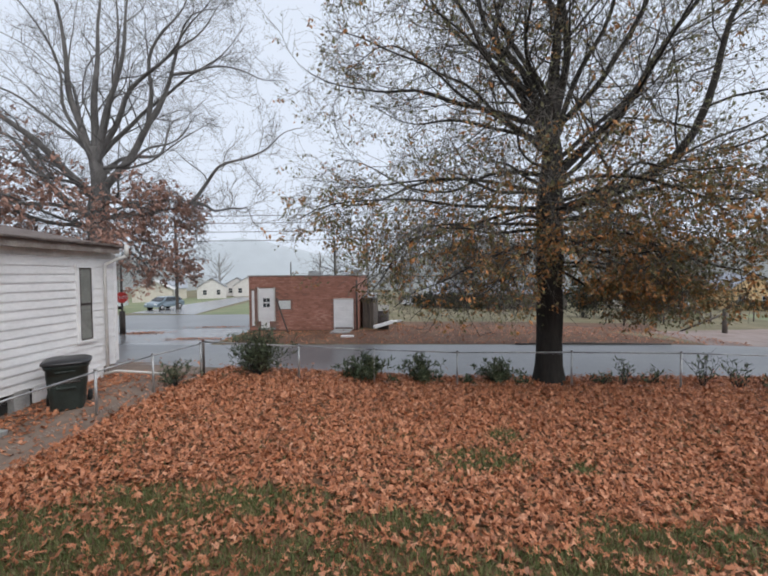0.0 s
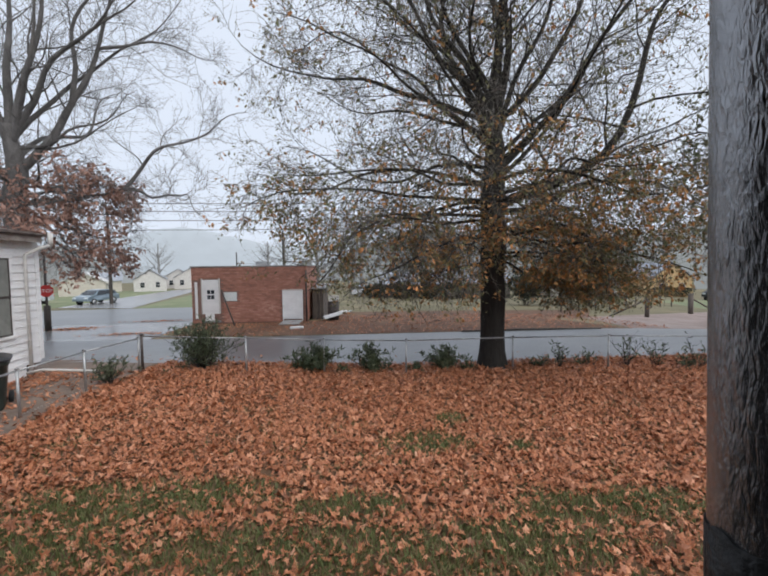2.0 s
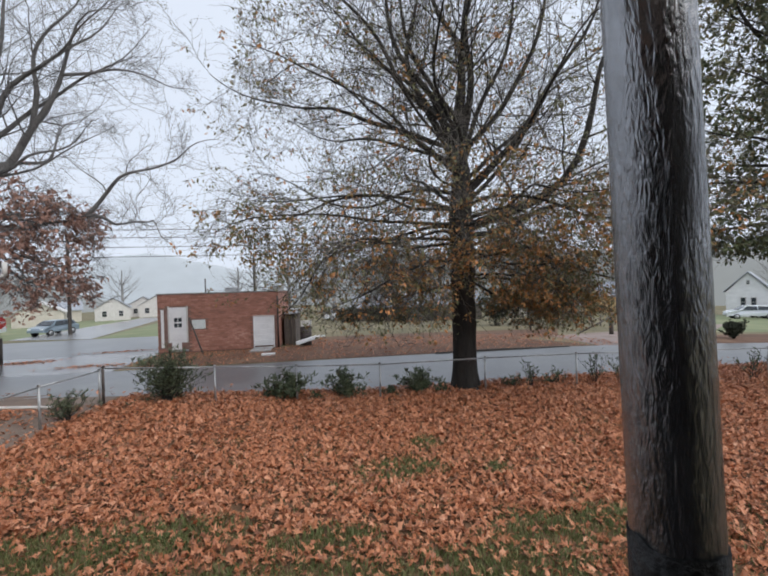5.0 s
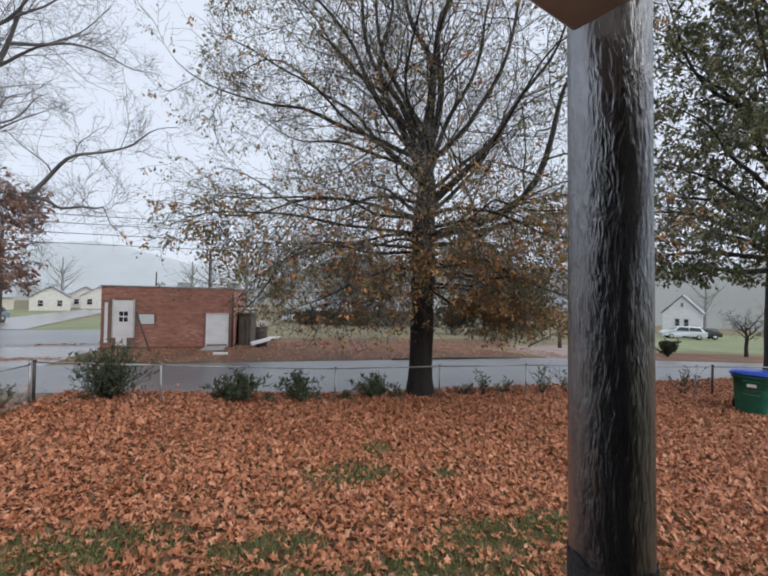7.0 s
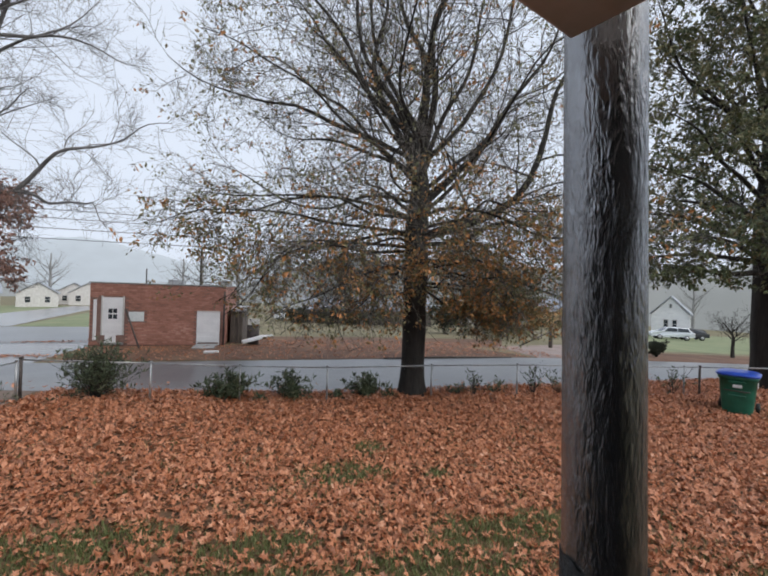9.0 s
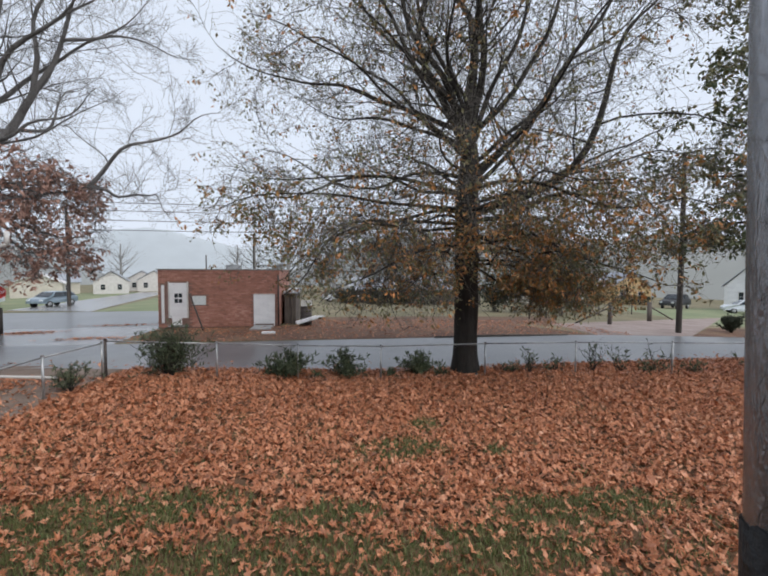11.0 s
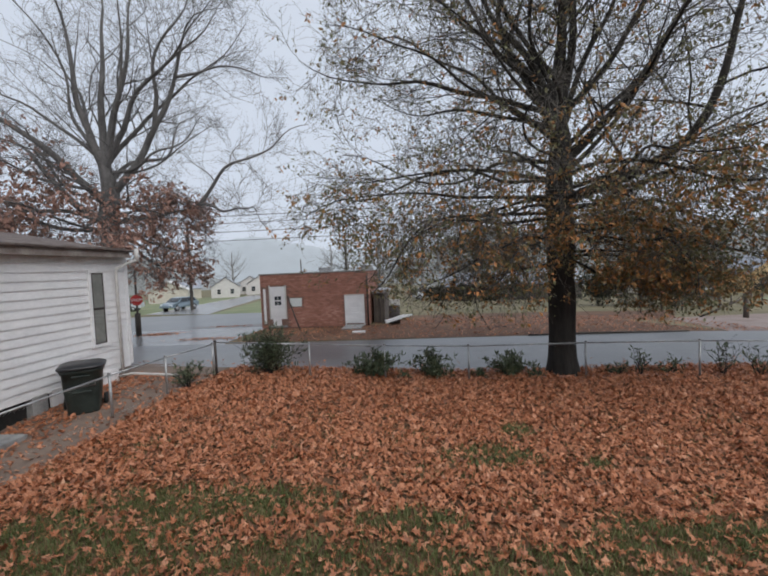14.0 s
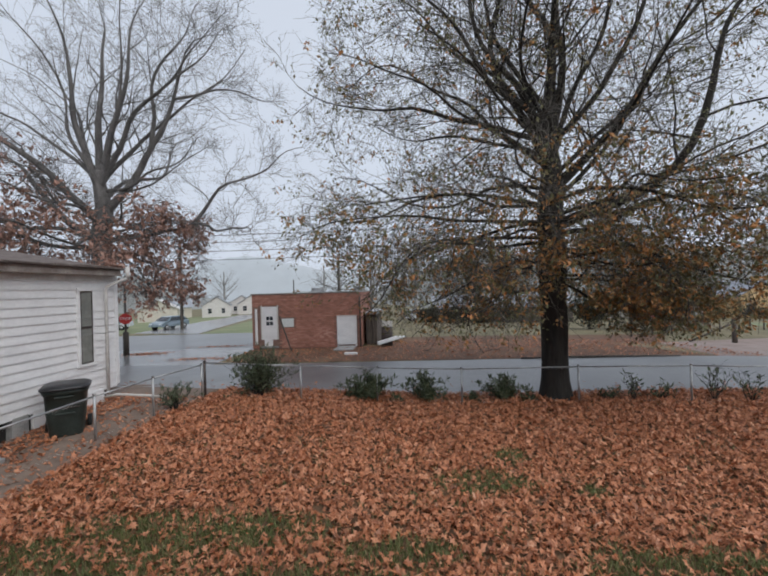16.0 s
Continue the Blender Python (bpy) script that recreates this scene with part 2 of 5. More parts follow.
# Backdrop material: haze is painted in as a pale emissive colour.
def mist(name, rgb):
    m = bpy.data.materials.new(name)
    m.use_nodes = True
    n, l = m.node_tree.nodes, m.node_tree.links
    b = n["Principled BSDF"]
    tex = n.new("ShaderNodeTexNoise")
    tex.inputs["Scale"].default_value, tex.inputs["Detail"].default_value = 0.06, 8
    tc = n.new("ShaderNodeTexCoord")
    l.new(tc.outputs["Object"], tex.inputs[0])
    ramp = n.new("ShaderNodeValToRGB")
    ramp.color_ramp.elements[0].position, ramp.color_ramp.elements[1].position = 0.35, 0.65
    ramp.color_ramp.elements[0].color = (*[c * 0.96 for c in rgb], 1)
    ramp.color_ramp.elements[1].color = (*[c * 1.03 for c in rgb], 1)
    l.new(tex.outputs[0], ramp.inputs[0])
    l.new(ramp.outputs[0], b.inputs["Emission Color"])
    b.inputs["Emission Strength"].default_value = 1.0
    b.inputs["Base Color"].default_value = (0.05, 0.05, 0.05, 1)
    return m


M_HILL_FAR = mist("far hill glowing with haze", (0.41, 0.465, 0.52))
M_HILL_NEAR = mist("near wood glowing with haze", (0.19, 0.205, 0.20))


# ---- builders ----
def link_mesh(name, verts, faces, material, parent=None, label="", smooth=False):
    me = bpy.data.meshes.new(name)
    me.from_pydata([tuple(v) for v in verts] if not isinstance(verts, np.ndarray) else verts.tolist(), [], faces)
    me.materials.append(material)
    if smooth:
        me.polygons.foreach_set("use_smooth", [True] * len(me.polygons))
    ob = new(name, me)
    ob.parent = parent
    if label:
        ob["label"] = label
    return ob


def part(name, bm, material, parent, label="", smooth=False):
    me = bpy.data.meshes.new(name)
    bm.to_mesh(me)
    bm.free()
    me.materials.append(material)
    if smooth:
        me.polygons.foreach_set("use_smooth", [True] * len(me.polygons))
    ob = new(name, me)
    ob.parent = parent
    if label:
        ob["label"] = label
    return ob


def thing(name, m, label, category, group="", kind=""):
    ob = new(name)
    ob.matrix_world = m
    return tagged(ob, label, category, group, kind)


def bm_box(x0, x1, y0, y1, z0, z1, bevel=0.0):
    bm = bmesh.new()
    bmesh.ops.create_cube(bm, size=1, matrix=Matrix.Translation(((x0 + x1) / 2, (y0 + y1) / 2, (z0 + z1) / 2)) @ Matrix.Diagonal((x1 - x0, y1 - y0, z1 - z0, 1)))
    if bevel:
        bmesh.ops.bevel(bm, geom=bm.edges[:], offset=bevel, segments=2, affect="EDGES", profile=0.6)
    return bm


def box(name, x0, x1, y0, y1, z0, z1, material, parent, bevel=0.006, label=""):
    return part(name, bm_box(x0, x1, y0, y1, z0, z1, bevel), material, parent, label)


def loft(rings, closed_ends=True):
    """Verts and faces of a skin through rings of equal size."""
    n = len(rings[0])
    verts = [v for r in rings for v in r]
    faces = []
    for i in range(len(rings) - 1):
        for j in range(n):
            a, b = i * n + j, i * n + (j + 1) % n
            faces.append((a, b, b + n, a + n))
    if closed_ends:
        faces.append(tuple(reversed(range(n))))
        faces.append(tuple(range((len(rings) - 1) * n, len(rings) * n)))
    return verts, faces


def tube_rings(points, radii, sides):
    """Vectorised tubes: points (n, k, 3), radii (n, k)."""
    p = np.asarray(points, float)
    r = np.asarray(radii, float)
    n, k, _ = p.shape
    d = np.empty_like(p)
    d[:, 1:-1] = p[:, 2:] - p[:, :-2]
    d[:, 0], d[:, -1] = p[:, 1] - p[:, 0], p[:, -1] - p[:, -2]
    d /= np.linalg.norm(d, axis=2, keepdims=True) + 1e-9
    ref = np.where(np.abs(d[:, :1, 2:3]) > 0.9, np.array([1.0, 0, 0]), np.array([0, 0, 1.0]))
    u = np.cross(d, np.broadcast_to(ref, d.shape))
    u /= np.linalg.norm(u, axis=2, keepdims=True) + 1e-9
    w = np.cross(d, u)
    a = np.arange(sides) * 2 * np.pi / sides
    ring = p[:, :, None] + r[:, :, None, None] * (np.cos(a)[:, None] * u[:, :, None] + np.sin(a)[:, None] * w[:, :, None])
    verts = ring.reshape(-1, 3)
    base = (np.arange(n)[:, None, None] * k + np.arange(k - 1)[None, :, None]) * sides
    j = np.arange(sides)
    f = np.stack([base + j, base + (j + 1) % sides, base + (j + 1) % sides + sides, base + j + sides], axis=-1).reshape(-1, 4)
    return verts, f


def merge_tubes(branches):
    """branches: (points, radii, sides) of any length, as one set of verts and quads."""
    groups = {}
    for pts, rad, s in branches:
        groups.setdefault((len(pts), s), []).append((pts, rad))
    vs, fs, off = [], [], 0
    for (_, s), lst in groups.items():
        v, f = tube_rings([a for a, _ in lst], [b for _, b in lst], s)
        vs.append(v)
        fs.append(f + off)
        off += len(v)
    return np.concatenate(vs), np.concatenate(fs).tolist()


def pipe(name, points, radius, material, parent=None, sides=8, label=""):
    v, f = merge_tubes([([tuple(p) for p in points], [radius] * len(points), sides)])
    n = len(points)
    f.append(list(reversed(range(sides))))
    f.append([(n - 1) * sides + i for i in range(sides)])
    return link_mesh(name, v, f, material, parent, label, smooth=True)


# ---- terrain ----
def smooth01(a, b, x):
    t = min(1.0, max(0.0, (x - a) / (b - a)))
    return t * t * (3 - 2 * t)


def ground_z(x, y):
    r = math.hypot(x, y)
    z = 0.045 * max(0.0, 1.5 - max(x, -6.5)) * smooth01(3, 9, y) * (1 - smooth01(10.3, 14, y))
    return z - min(max(0.0, r - 19), 120) * (0.03 + 0.02 * smooth01(-10, 15, x))


def sheet(name, pts_uv, nu, nv, material, lift, label="", kind="structure", thick=0.0):
    """A patch of surface that follows the ground: pts_uv(u, v) -> x, y."""
    verts, faces = [], []
    for i in range(nu + 1):
        for j in range(nv + 1):
            x, y = pts_uv(i / nu, j / nv)
            verts.append((x, y, ground_z(x, y) + lift))
    for i in range(nu):
        for j in range(nv):
            a = i * (nv + 1) + j
            faces.append((a, a + nv + 1, a + nv + 2, a + 1))
    ob = link_mesh(name, verts, faces, material, None, "", True)
    return tagged(ob, label, name.split("_")[0], kind=kind)


def quad_uv(a, b, c, d):
    """Bilinear patch over four corners a b c d, in turn."""
    def f(u, v):
        return tuple((a[i] * (1 - u) + b[i] * u) * (1 - v) + (d[i] * (1 - u) + c[i] * u) * v for i in (0, 1))
    return f


def axis_steps():
    near = [i * 1.0 for i in range(-40, 41)]
    far = [45, 52, 60, 70, 85, 100, 130, 180, 300, 600, 1500]
    return [-v for v in reversed(far)] + near + far


gx = axis_steps()
gv, gf = [], []
for x in gx:
    for y in gx:
        gv.append((x, y, ground_z(x, y) - 0.01))
ng = len(gx)
for i in range(ng - 1):
    for j in range(ng - 1):
        gf.append((i * ng + j, (i + 1) * ng + j, (i + 1) * ng + j + 1, i * ng + j + 1))
ground = tagged(link_mesh("ground", gv, gf, M_FIELD, None, "", True), "damp autumn grass ground, olive and straw coloured", "ground", kind="structure")

sheet("yard", quad_uv((-4.6, -1.5), (22, -1.5), (22, 10.9), (-4.35, 10.9)), 40, 24, M_SOIL, 0.005, "leaf-littered back yard soil")
sheet("road", quad_uv((-60, 10.9), (60, 10.2), (60, 15.6), (-60, 15.6)), 80, 8, M_ROAD, 0.012, "wet grey asphalt street beside the yard fence")
sheet("lot", quad_uv((-60, 15.6), (-6.95, 15.6), (-6.95, 21), (-60, 24)), 40, 6, M_LOT, 0.010, "wet pale worn paving of the open corner lot")
sheet("street", quad_uv((-70, 24), (-6.95, 21), (-6.95, 31.9), (-70, 40)), 40, 8, M_ROAD, 0.010, "wet grey asphalt of the crossing street")
sheet("lane", quad_uv((-25.5, 37.5), (-17, 33.4), (-34, 97), (-41, 100)), 6, 40, M_LOT, 0.018, "pale wet lane running away between lawns")
sheet("lawn", quad_uv((-16.8, 33.4), (-6.9, 31.8), (-7, 62), (-22.7, 60)), 10, 20, M_LAWN, 0.005, "wet green lawn beyond the crossing street")
sheet("lawn", quad_uv((-90, 38), (-25.5, 37.7), (-41, 100), (-120, 104)), 16, 20, M_LAWN, 0.005, "wet green lawn by the beige shed")
sheet("verge", quad_uv((-6.2, 15.9), (12, 15.6), (10.5, 20.5), (-7.0, 20.0)), 24, 6, M_STRIP, 0.006, "verge strewn with fallen brown leaves")
sheet("verge", quad_uv((-0.5, 20.2), (13, 20.4), (17, 27), (-0.5, 25.0)), 16, 6, M_STRIP, 0.004, "verge strewn with fallen brown leaves")
sheet("drive", quad_uv((12, 15.6), (16.5, 15.6), (34, 30), (13, 21)), 14, 10, M_GRAVEL, 0.008, "pinkish gravel drive opening off the street")
sheet("verge", quad_uv((16.5, 15.6), (60, 14.6), (60, 21), (22, 20)), 20, 6, M_STRIP, 0.007, "verge strewn with fallen brown leaves")
sheet("lawn", quad_uv((24, 21.5), (90, 24), (110, 70), (36, 46)), 20, 16, M_LAWN, 0.006, "green lawn before the white house")
sheet("yard_dirt", quad_uv((-9, -1.5), (-4.6, -1.5), (-4.35, 10.9), (-9, 10.9)), 10, 24, M_DIRT, 0.006, "bare damp dirt beside the white house")

# ---- porch where the camera stands ----
porch = thing("porch", pose(0, 0, 0), "weathered porch corner with one peeling round post", "porch", kind="structure")
box("porch_floor", -6, 1.25, -0.8, 0.42, 1.0, 1.1, M_PORCHDARK, porch)
# Unseen slab, added to keep sky light off the post from above.
box("roof_return", 0.96, 2.5, -0.8, 0.03, 3.0, 3.14, M_PORCHDARK, porch)
EAVE = pose(0.984, 0.264, 0, 0, 0, 21)
# Unseen lid, added to close the sky gap reflected in the post.
box("porch_ceiling", -6, 0.94, -0.8, 0.0, 3.152, 3.25, M_PORCHDARK, porch)
box("porch_roof", -1.9, -0.02, -0.4, -0.004, 2.992, 3.14, M_PORCHDARK, porch, 0.004).matrix_local = EAVE
box("soffit_board", -2.4, 0.0, -0.13, 0.0, 2.984, 3.15, M_SOFFIT, porch, 0.003, "pinkish-brown soffit board").matrix_local = EAVE
# These two unseen walls are added to keep the post's near side dark.
box("side_wall", -0.2, 0.0, -0.8, 0.24, 1.1, 2.97, M_PORCHDARK, porch)
box("house_wall", -6, 2.5, -0.95, -0.8, 0.0, 4.6, M_PORCHDARK, porch)
box("foundation", -6, 1.2, -0.8, 0.36, 0.0, 1.0, M_CONC, porch)
post = thing("porch_post", pose(1.043, 0.2665, 1.1, 0, 0, -45) @ pose(0, 0, 1.3, 0, -1.25, 0) @ pose(0, 0, -1.3), "slim round porch post, peeling silver-grey gloss paint, black foot", "post")


def post_mesh(z0, z1, r, steps, ragged, seed, sides=40):
    rings = []
    for i in range(steps + 1):
        z = z0 + (z1 - z0) * i / steps
        ring = []
        for j in range(sides):
            a = 2 * math.pi * j / sides
            c, q = math.cos(a), math.sin(a)
            k = noise.noise(Vector((c * 3 + seed, q * 3, z * 1.6))) * 0.0008
            crack = 1 - min(1.0, abs(noise.noise(Vector((c * 19, q * 19 + seed, z * 9)))) * 6)
            crack2 = 1 - min(1.0, abs(noise.noise(Vector((c * 5 + 7, q * 5, z * 26)))) * 9)
            k -= 0.0003 * crack + 0.0002 * crack2
            k += noise.noise(Vector((c * 24, q * 24 + seed, z * 30))) * 0.0002
            zz = z
            if ragged and i == ragged - 1:
                zz += 0.009 * noise.noise(Vector((c * 2.5, q * 2.5, seed))) + 0.006 * noise.noise(Vector((c * 9, q * 9, seed)))
            ring.append(((r + k) * c, (r + k) * q, zz))
        rings.append(ring)
    return loft(rings)


v, f = post_mesh(1.30, 1.98, 0.0382, 260, 0, 3, 110)
link_mesh("shaft", v, f, M_PEEL, post, "", True)
v, f = post_mesh(0.0, 1.375, 0.0402, 20, 21, 5)
link_mesh("foot_coating", v, f, M_BLACKPAINT, post, "thick black coating with a ragged edge", True)

# ---- white house at the side ----
HX, HY = -6.4, 9.68
house = thing("house", pose(HX, HY, 0.3), "one-storey white lap-sided house with shallow roof", "house")
wall = box("wall", -5.5, -0.03, -13.0, 0.0, 0.3, 2.98, M_WHITE, house, 0)
brd = 0.167
for i in range(16):
    z = 0.32 + i * brd
    vs, fs = loft([[(-0.03, -13.0, z), (0.025, -13.0, z), (0.0, -13.0, z + brd + 0.01), (-0.03, -13.0, z + brd + 0.01)],
                   [(-0.03, -0.08, z), (0.025, -0.08, z), (0.0, -0.08, z + brd + 0.01), (-0.03, -0.08, z + brd + 0.01)]])
    link_mesh("siding_board", vs, fs, M_WHITE, wall)
box("corner_board", -0.03, 0.026, -0.09, 0.03, 0.36, 2.98, M_WHITE, house)
box("skirt_board", -0.03, 0.03, -2.3, -0.5, 0.02, 0.36, M_WHITE, house)
# Near-black box stands in for the shade in the gap under the floor.
box("crawl_space", -0.25, -0.1, -13, -0.3, -0.3, 0.36, M_SHADOWBOX, house)
for y in (-2.55, -5.2, -7.9):
    box("pier", -0.16, 0.03, y - 0.16, y + 0.16, -0.3, 0.34, M_CONC, house, 0.01)
box("frieze", -0.03, 0.034, -13, 0.0, 2.84, 2.98, M_TRIM, house)
box("soffit", -0.05, 0.24, -13.2, -0.15, 2.98, 3.0, M_TRIM, house, 0)
box("fascia", 0.22, 0.25, -13.2, -0.15, 2.97, 3.12, M_FASCIA, house)
vs, fs = loft([[(0.31, y, 3.10), (0.31, y, 3.135), (-2.8, y, 3.72), (-5.9, y, 3.16), (-5.9, y, 3.1), (-2.8, y, 3.66)] for y in (-13.3, -0.1)])
roof = link_mesh("roof", vs, fs, M_SHINGLE, house, "worn brown shingle roof")
for i in range(42):
    y = -13.3 + i * 0.312
    box("shingle", 0.12, 0.335 + 0.02 * random.random(), y, y + 0.3, 3.128, 3.150 + 0.03 * random.random(), M_SHINGLE, roof, 0)
# window
win = thing("house_window", pose(HX, HY - 0.98, 1.62), "narrow double-hung window with dusty panes and white casing", "window", kind="structure")
for nm, a in (("casing", (-0.235, -0.17, 0, 1.62)), ("casing", (0.17, 0.235, 0, 1.62))):
    box(nm, -0.02, 0.05, a[0], a[1], -0.3 + a[2], -0.3 + a[3], M_WHITE, win)
box("head_casing", -0.02, 0.058, -0.25, 0.25, 1.30, 1.38, M_WHITE, win)
box("sill", -0.02, 0.07, -0.26, 0.26, -0.36, -0.3, M_WHITE, win)
for z0, z1, dx in ((-0.29, 0.5, 0.024), (0.5, 1.3, 0.03)):
    sash = box("pane", dx, dx + 0.012, -0.17, 0.17, z0, z1, M_GLASSDARK, win, 0)
    for a, b, c, d in ((-0.17, -0.145, z0, z1), (0.145, 0.17, z0, z1), (-0.17, 0.17, z0, z0 + 0.025), (-0.17, 0.17, z1 - 0.025, z1)):
        box("sash_bar", dx + 0.008, dx + 0.022, a, b, c, d, M_RUSTPOST, sash, 0.002)
# downspout and gutter elbow
spout = thing("downspout", pose(HX + 0.07, HY - 0.42, 0), "white metal downspout with an elbow at the eave", "downspout")
pipe("pipe", [(0.0, 0, 0.35), (0.0, 0, 2.9), (0.0, 0.02, 3.0), (0.12, 0.25, 3.14), (0.22, 0.45, 3.22)], 0.036, M_TRIM, spout, 10)
pipe("outlet", [(0.22, 0.45, 3.2), (0.22, 0.46, 3.5)], 0.05, M_TRIM, spout, 10)

slab = tagged(box("step_slab", -6.5, -5.75, 5.1, 6.25, 0.1, 0.26, M_CONC, None, 0.015), "low grey concrete step slab beside the white house", "step")


# ---- wheeled bins ----
def wheelie_bin(m, body_mat, lid_mat, label, with_label):
    b = thing("wheeled_bin", m, label, "bin")
    rings = []
    for z, sx, sy in ((0.0, 0.225, 0.25), (0.06, 0.235, 0.26), (0.55, 0.275, 0.31), (0.86, 0.29, 0.33), (0.87, 0.315, 0.355), (0.96, 0.32, 0.36)):
        ring = []
        for j in range(24):
            a = 2 * math.pi * j / 24
            c, s = math.cos(a), math.sin(a)
            k = 1 / (abs(c) ** 5 + abs(s) ** 5) ** 0.2
            ring.append((sx * c * k, sy * s * k, z))
        rings.append(ring)
    v, f = loft(rings)
    body = link_mesh("body", v, f, body_mat, b, "", True)
    rings = []
    for z, k0, sh in ((0.955, 1.06, 0), (0.985, 1.07, 0), (1.01, 1.0, 0), (1.04, 0.8, 0.0), (1.05, 0.4, 0)):
        ring = []
        for j in range(24):
            a = 2 * math.pi * j / 24
            c, s = math.cos(a), math.sin(a)
            k = 1 / (abs(c) ** 5 + abs(s) ** 5) ** 0.2 * k0
            ring.append((0.325 * c * k, 0.37 * s * k - 0.01, z))
        rings.append(ring)
    v, f = loft(rings)
    lid = link_mesh("lid", v, f, lid_mat, b, "", True)
    pipe("handle", [(-0.24, 0.38, 0.93), (-0.24, 0.47, 0.97), (0.24, 0.47, 0.97), (0.24, 0.38, 0.93)], 0.018, lid_mat, b)
    pipe("axle", [(-0.3, 0.27, 0.13), (0.3, 0.27, 0.13)], 0.012, M_RUSTPOST, b)
    for sx in (-0.29, 0.29):
        w = pipe("wheel", [(sx - 0.03, 0.29, 0.13), (sx + 0.03, 0.29, 0.13)], 0.13, M_RUBBER, b, 20)
        pipe("hub", [(sx - 0.035, 0.29, 0.13), (sx + 0.035, 0.29, 0.13)], 0.05, body_mat, w, 12)
    for z, w in ((0.80, 0.13), (0.47, 0.13)):
        box("grip", -w, w, -0.36 + (0.8 - z) * 0.03, -0.30, z, z + 0.03, body_mat, b, 0.006)
    pipe("lift_bar", [(-0.2, -0.33, 0.6), (0.2, -0.33, 0.6)], 0.014, M_RUSTPOST, b)
    if with_label:
        box("sticker", 0.292, 0.300, -0.14, 0.10, 0.67, 0.79, M_LABEL, b, 0)
        box("sticker", -0.06, 0.08, -0.345, -0.325, 0.68, 0.75, M_LABEL, b, 0)
    return b


wheelie_bin(pose(-5.70, 7.38, 0.24, 0, 0, 35) @ Matrix.Diagonal((1.1, 1.0, 0.92, 1)), M_BINDARK, M_BINLID, "dark green-black wheeled rubbish bin beside the white house", False)
wheelie_bin(pose(11.78, 7.42, 0.0, 0, 0, -60) @ Matrix.Diagonal((1.22, 1.15, 1.0, 1)), M_BINGREEN, M_LIDBLUE, "green wheeled bin with blue lid on leaves", True)


# ---- chain-link fences ----
def chain_panel(a, b, za, zb, h):
    """Woven diamond wire between two posts."""
    L = math.dist(a, b)
    cell = 0.062
    out = []
    n = int(L / cell)
    rows = 14
    for i in range(n):
        for sgn in (1, -1):
            pts = []
            for k in range(rows + 1):
                s = (i + 0.5 + sgn * 0.5 * (1 if k % 2 else -1)) * cell
                s = min(max(s, 0), L)
                u = s / L
                pts.append((a[0] + (b[0] - a[0]) * u, a[1] + (b[1] - a[1]) * u + 0.003 * sgn * (1 if k % 2 else -1), za + (zb - za) * u + 0.03 + (h - 0.05) * k / rows))
            out.append((pts, [0.0034] * len(pts), 3))
            break
    return merge_tubes(out)


def fence(points, h, label, dark=()):
    """points: (x, y) of posts in turn."""
    th = thing("chain_link_fence", pose(0, 0, 0), label, "fence")
    base = [ground_z(x, y) for x, y in points]
    for i, (x, y) in enumerate(points):
        m = M_RUSTPOST if i in dark else M_STEEL
        r = 0.030 if i in dark else 0.024
        p = pipe("post", [(x, y, base[i] - 0.1), (x, y, base[i] + h + 0.01)], r, m, th, 10)
        pipe("cap", [(x, y, base[i] + h + 0.008), (x, y, base[i] + h + 0.03), (x, y, base[i] + h + 0.042)], r * 1.25, m, p, 10)
    for i in range(len(points) - 1):
        a, b = points[i], points[i + 1]
        pipe("top_rail", [(a[0], a[1], base[i] + h - 0.01), (b[0], b[1], base[i + 1] + h - 0.01)], 0.017, M_STEEL, th, 8)
        v, f = chain_panel(a, b, base[i], base[i + 1], h)
        link_mesh("wire_mesh", v, f, M_WIREMESH, th)
    return th


fence([(-4.29, 9.82), (-1.9, 9.8), (-0.05, 9.8), (1.95, 9.8), (4.66, 9.84), (7.1, 9.72), (9.6, 9.35), (12.0, 8.98), (12.5, 8.92), (17.5, 8.2)], 0.84, "galvanised chain-link fence along the back of the yard", (0, 8))
fence([(-4.33, 9.75), (-4.62, 8.3), (-4.9, 7.06), (-5.35, 5.0), (-5.75, 2.6), (-6.1, 0.6)], 0.80, "galvanised chain-link fence beside the dirt side yard", ())

# ---- brick building ----
BX0, BX1, BY = -7.05, -1.6, 20.0
bld = thing("brick_building", pose(BX0, BY, 0), "small flat-roofed red brick building with white doors", "building")
W, H, D = BX1 - BX0, 2.66, 5.2
back = box("wall", 0.01, W - 0.01, 0.02, D, -0.4, H, M_MORTAR, bld, 0)
box("coping", -0.05, W + 0.05, -0.04, D + 0.05, H, H + 0.06, M_CONC, bld, 0.01, "dark metal and tar coping")


OPEN = [(0.46, 1.30, 0.0, 2.10), (4.28, 5.22, 0.0, 1.52), (0.12, 0.34, 0.18, 1.98), (1.48, 2.12, 1.02, 1.46)]
d1 = box("door", 0.50, 1.26, -0.012, 0.02, 0.42, 2.06, M_WHITE, bld, 0.006, "white door with four small dark panes")
box("door_bottom", 0.60, 1.02, -0.012, 0.02, 0.10, 0.43, M_WHITE, bld, 0.004)
box("door_frame", 0.44, 0.50, -0.03, 0.02, 0.42, 2.12, M_TRIM, bld)
box("door_frame", 1.26, 1.32, -0.03, 0.02, 0.42, 2.12, M_TRIM, bld)
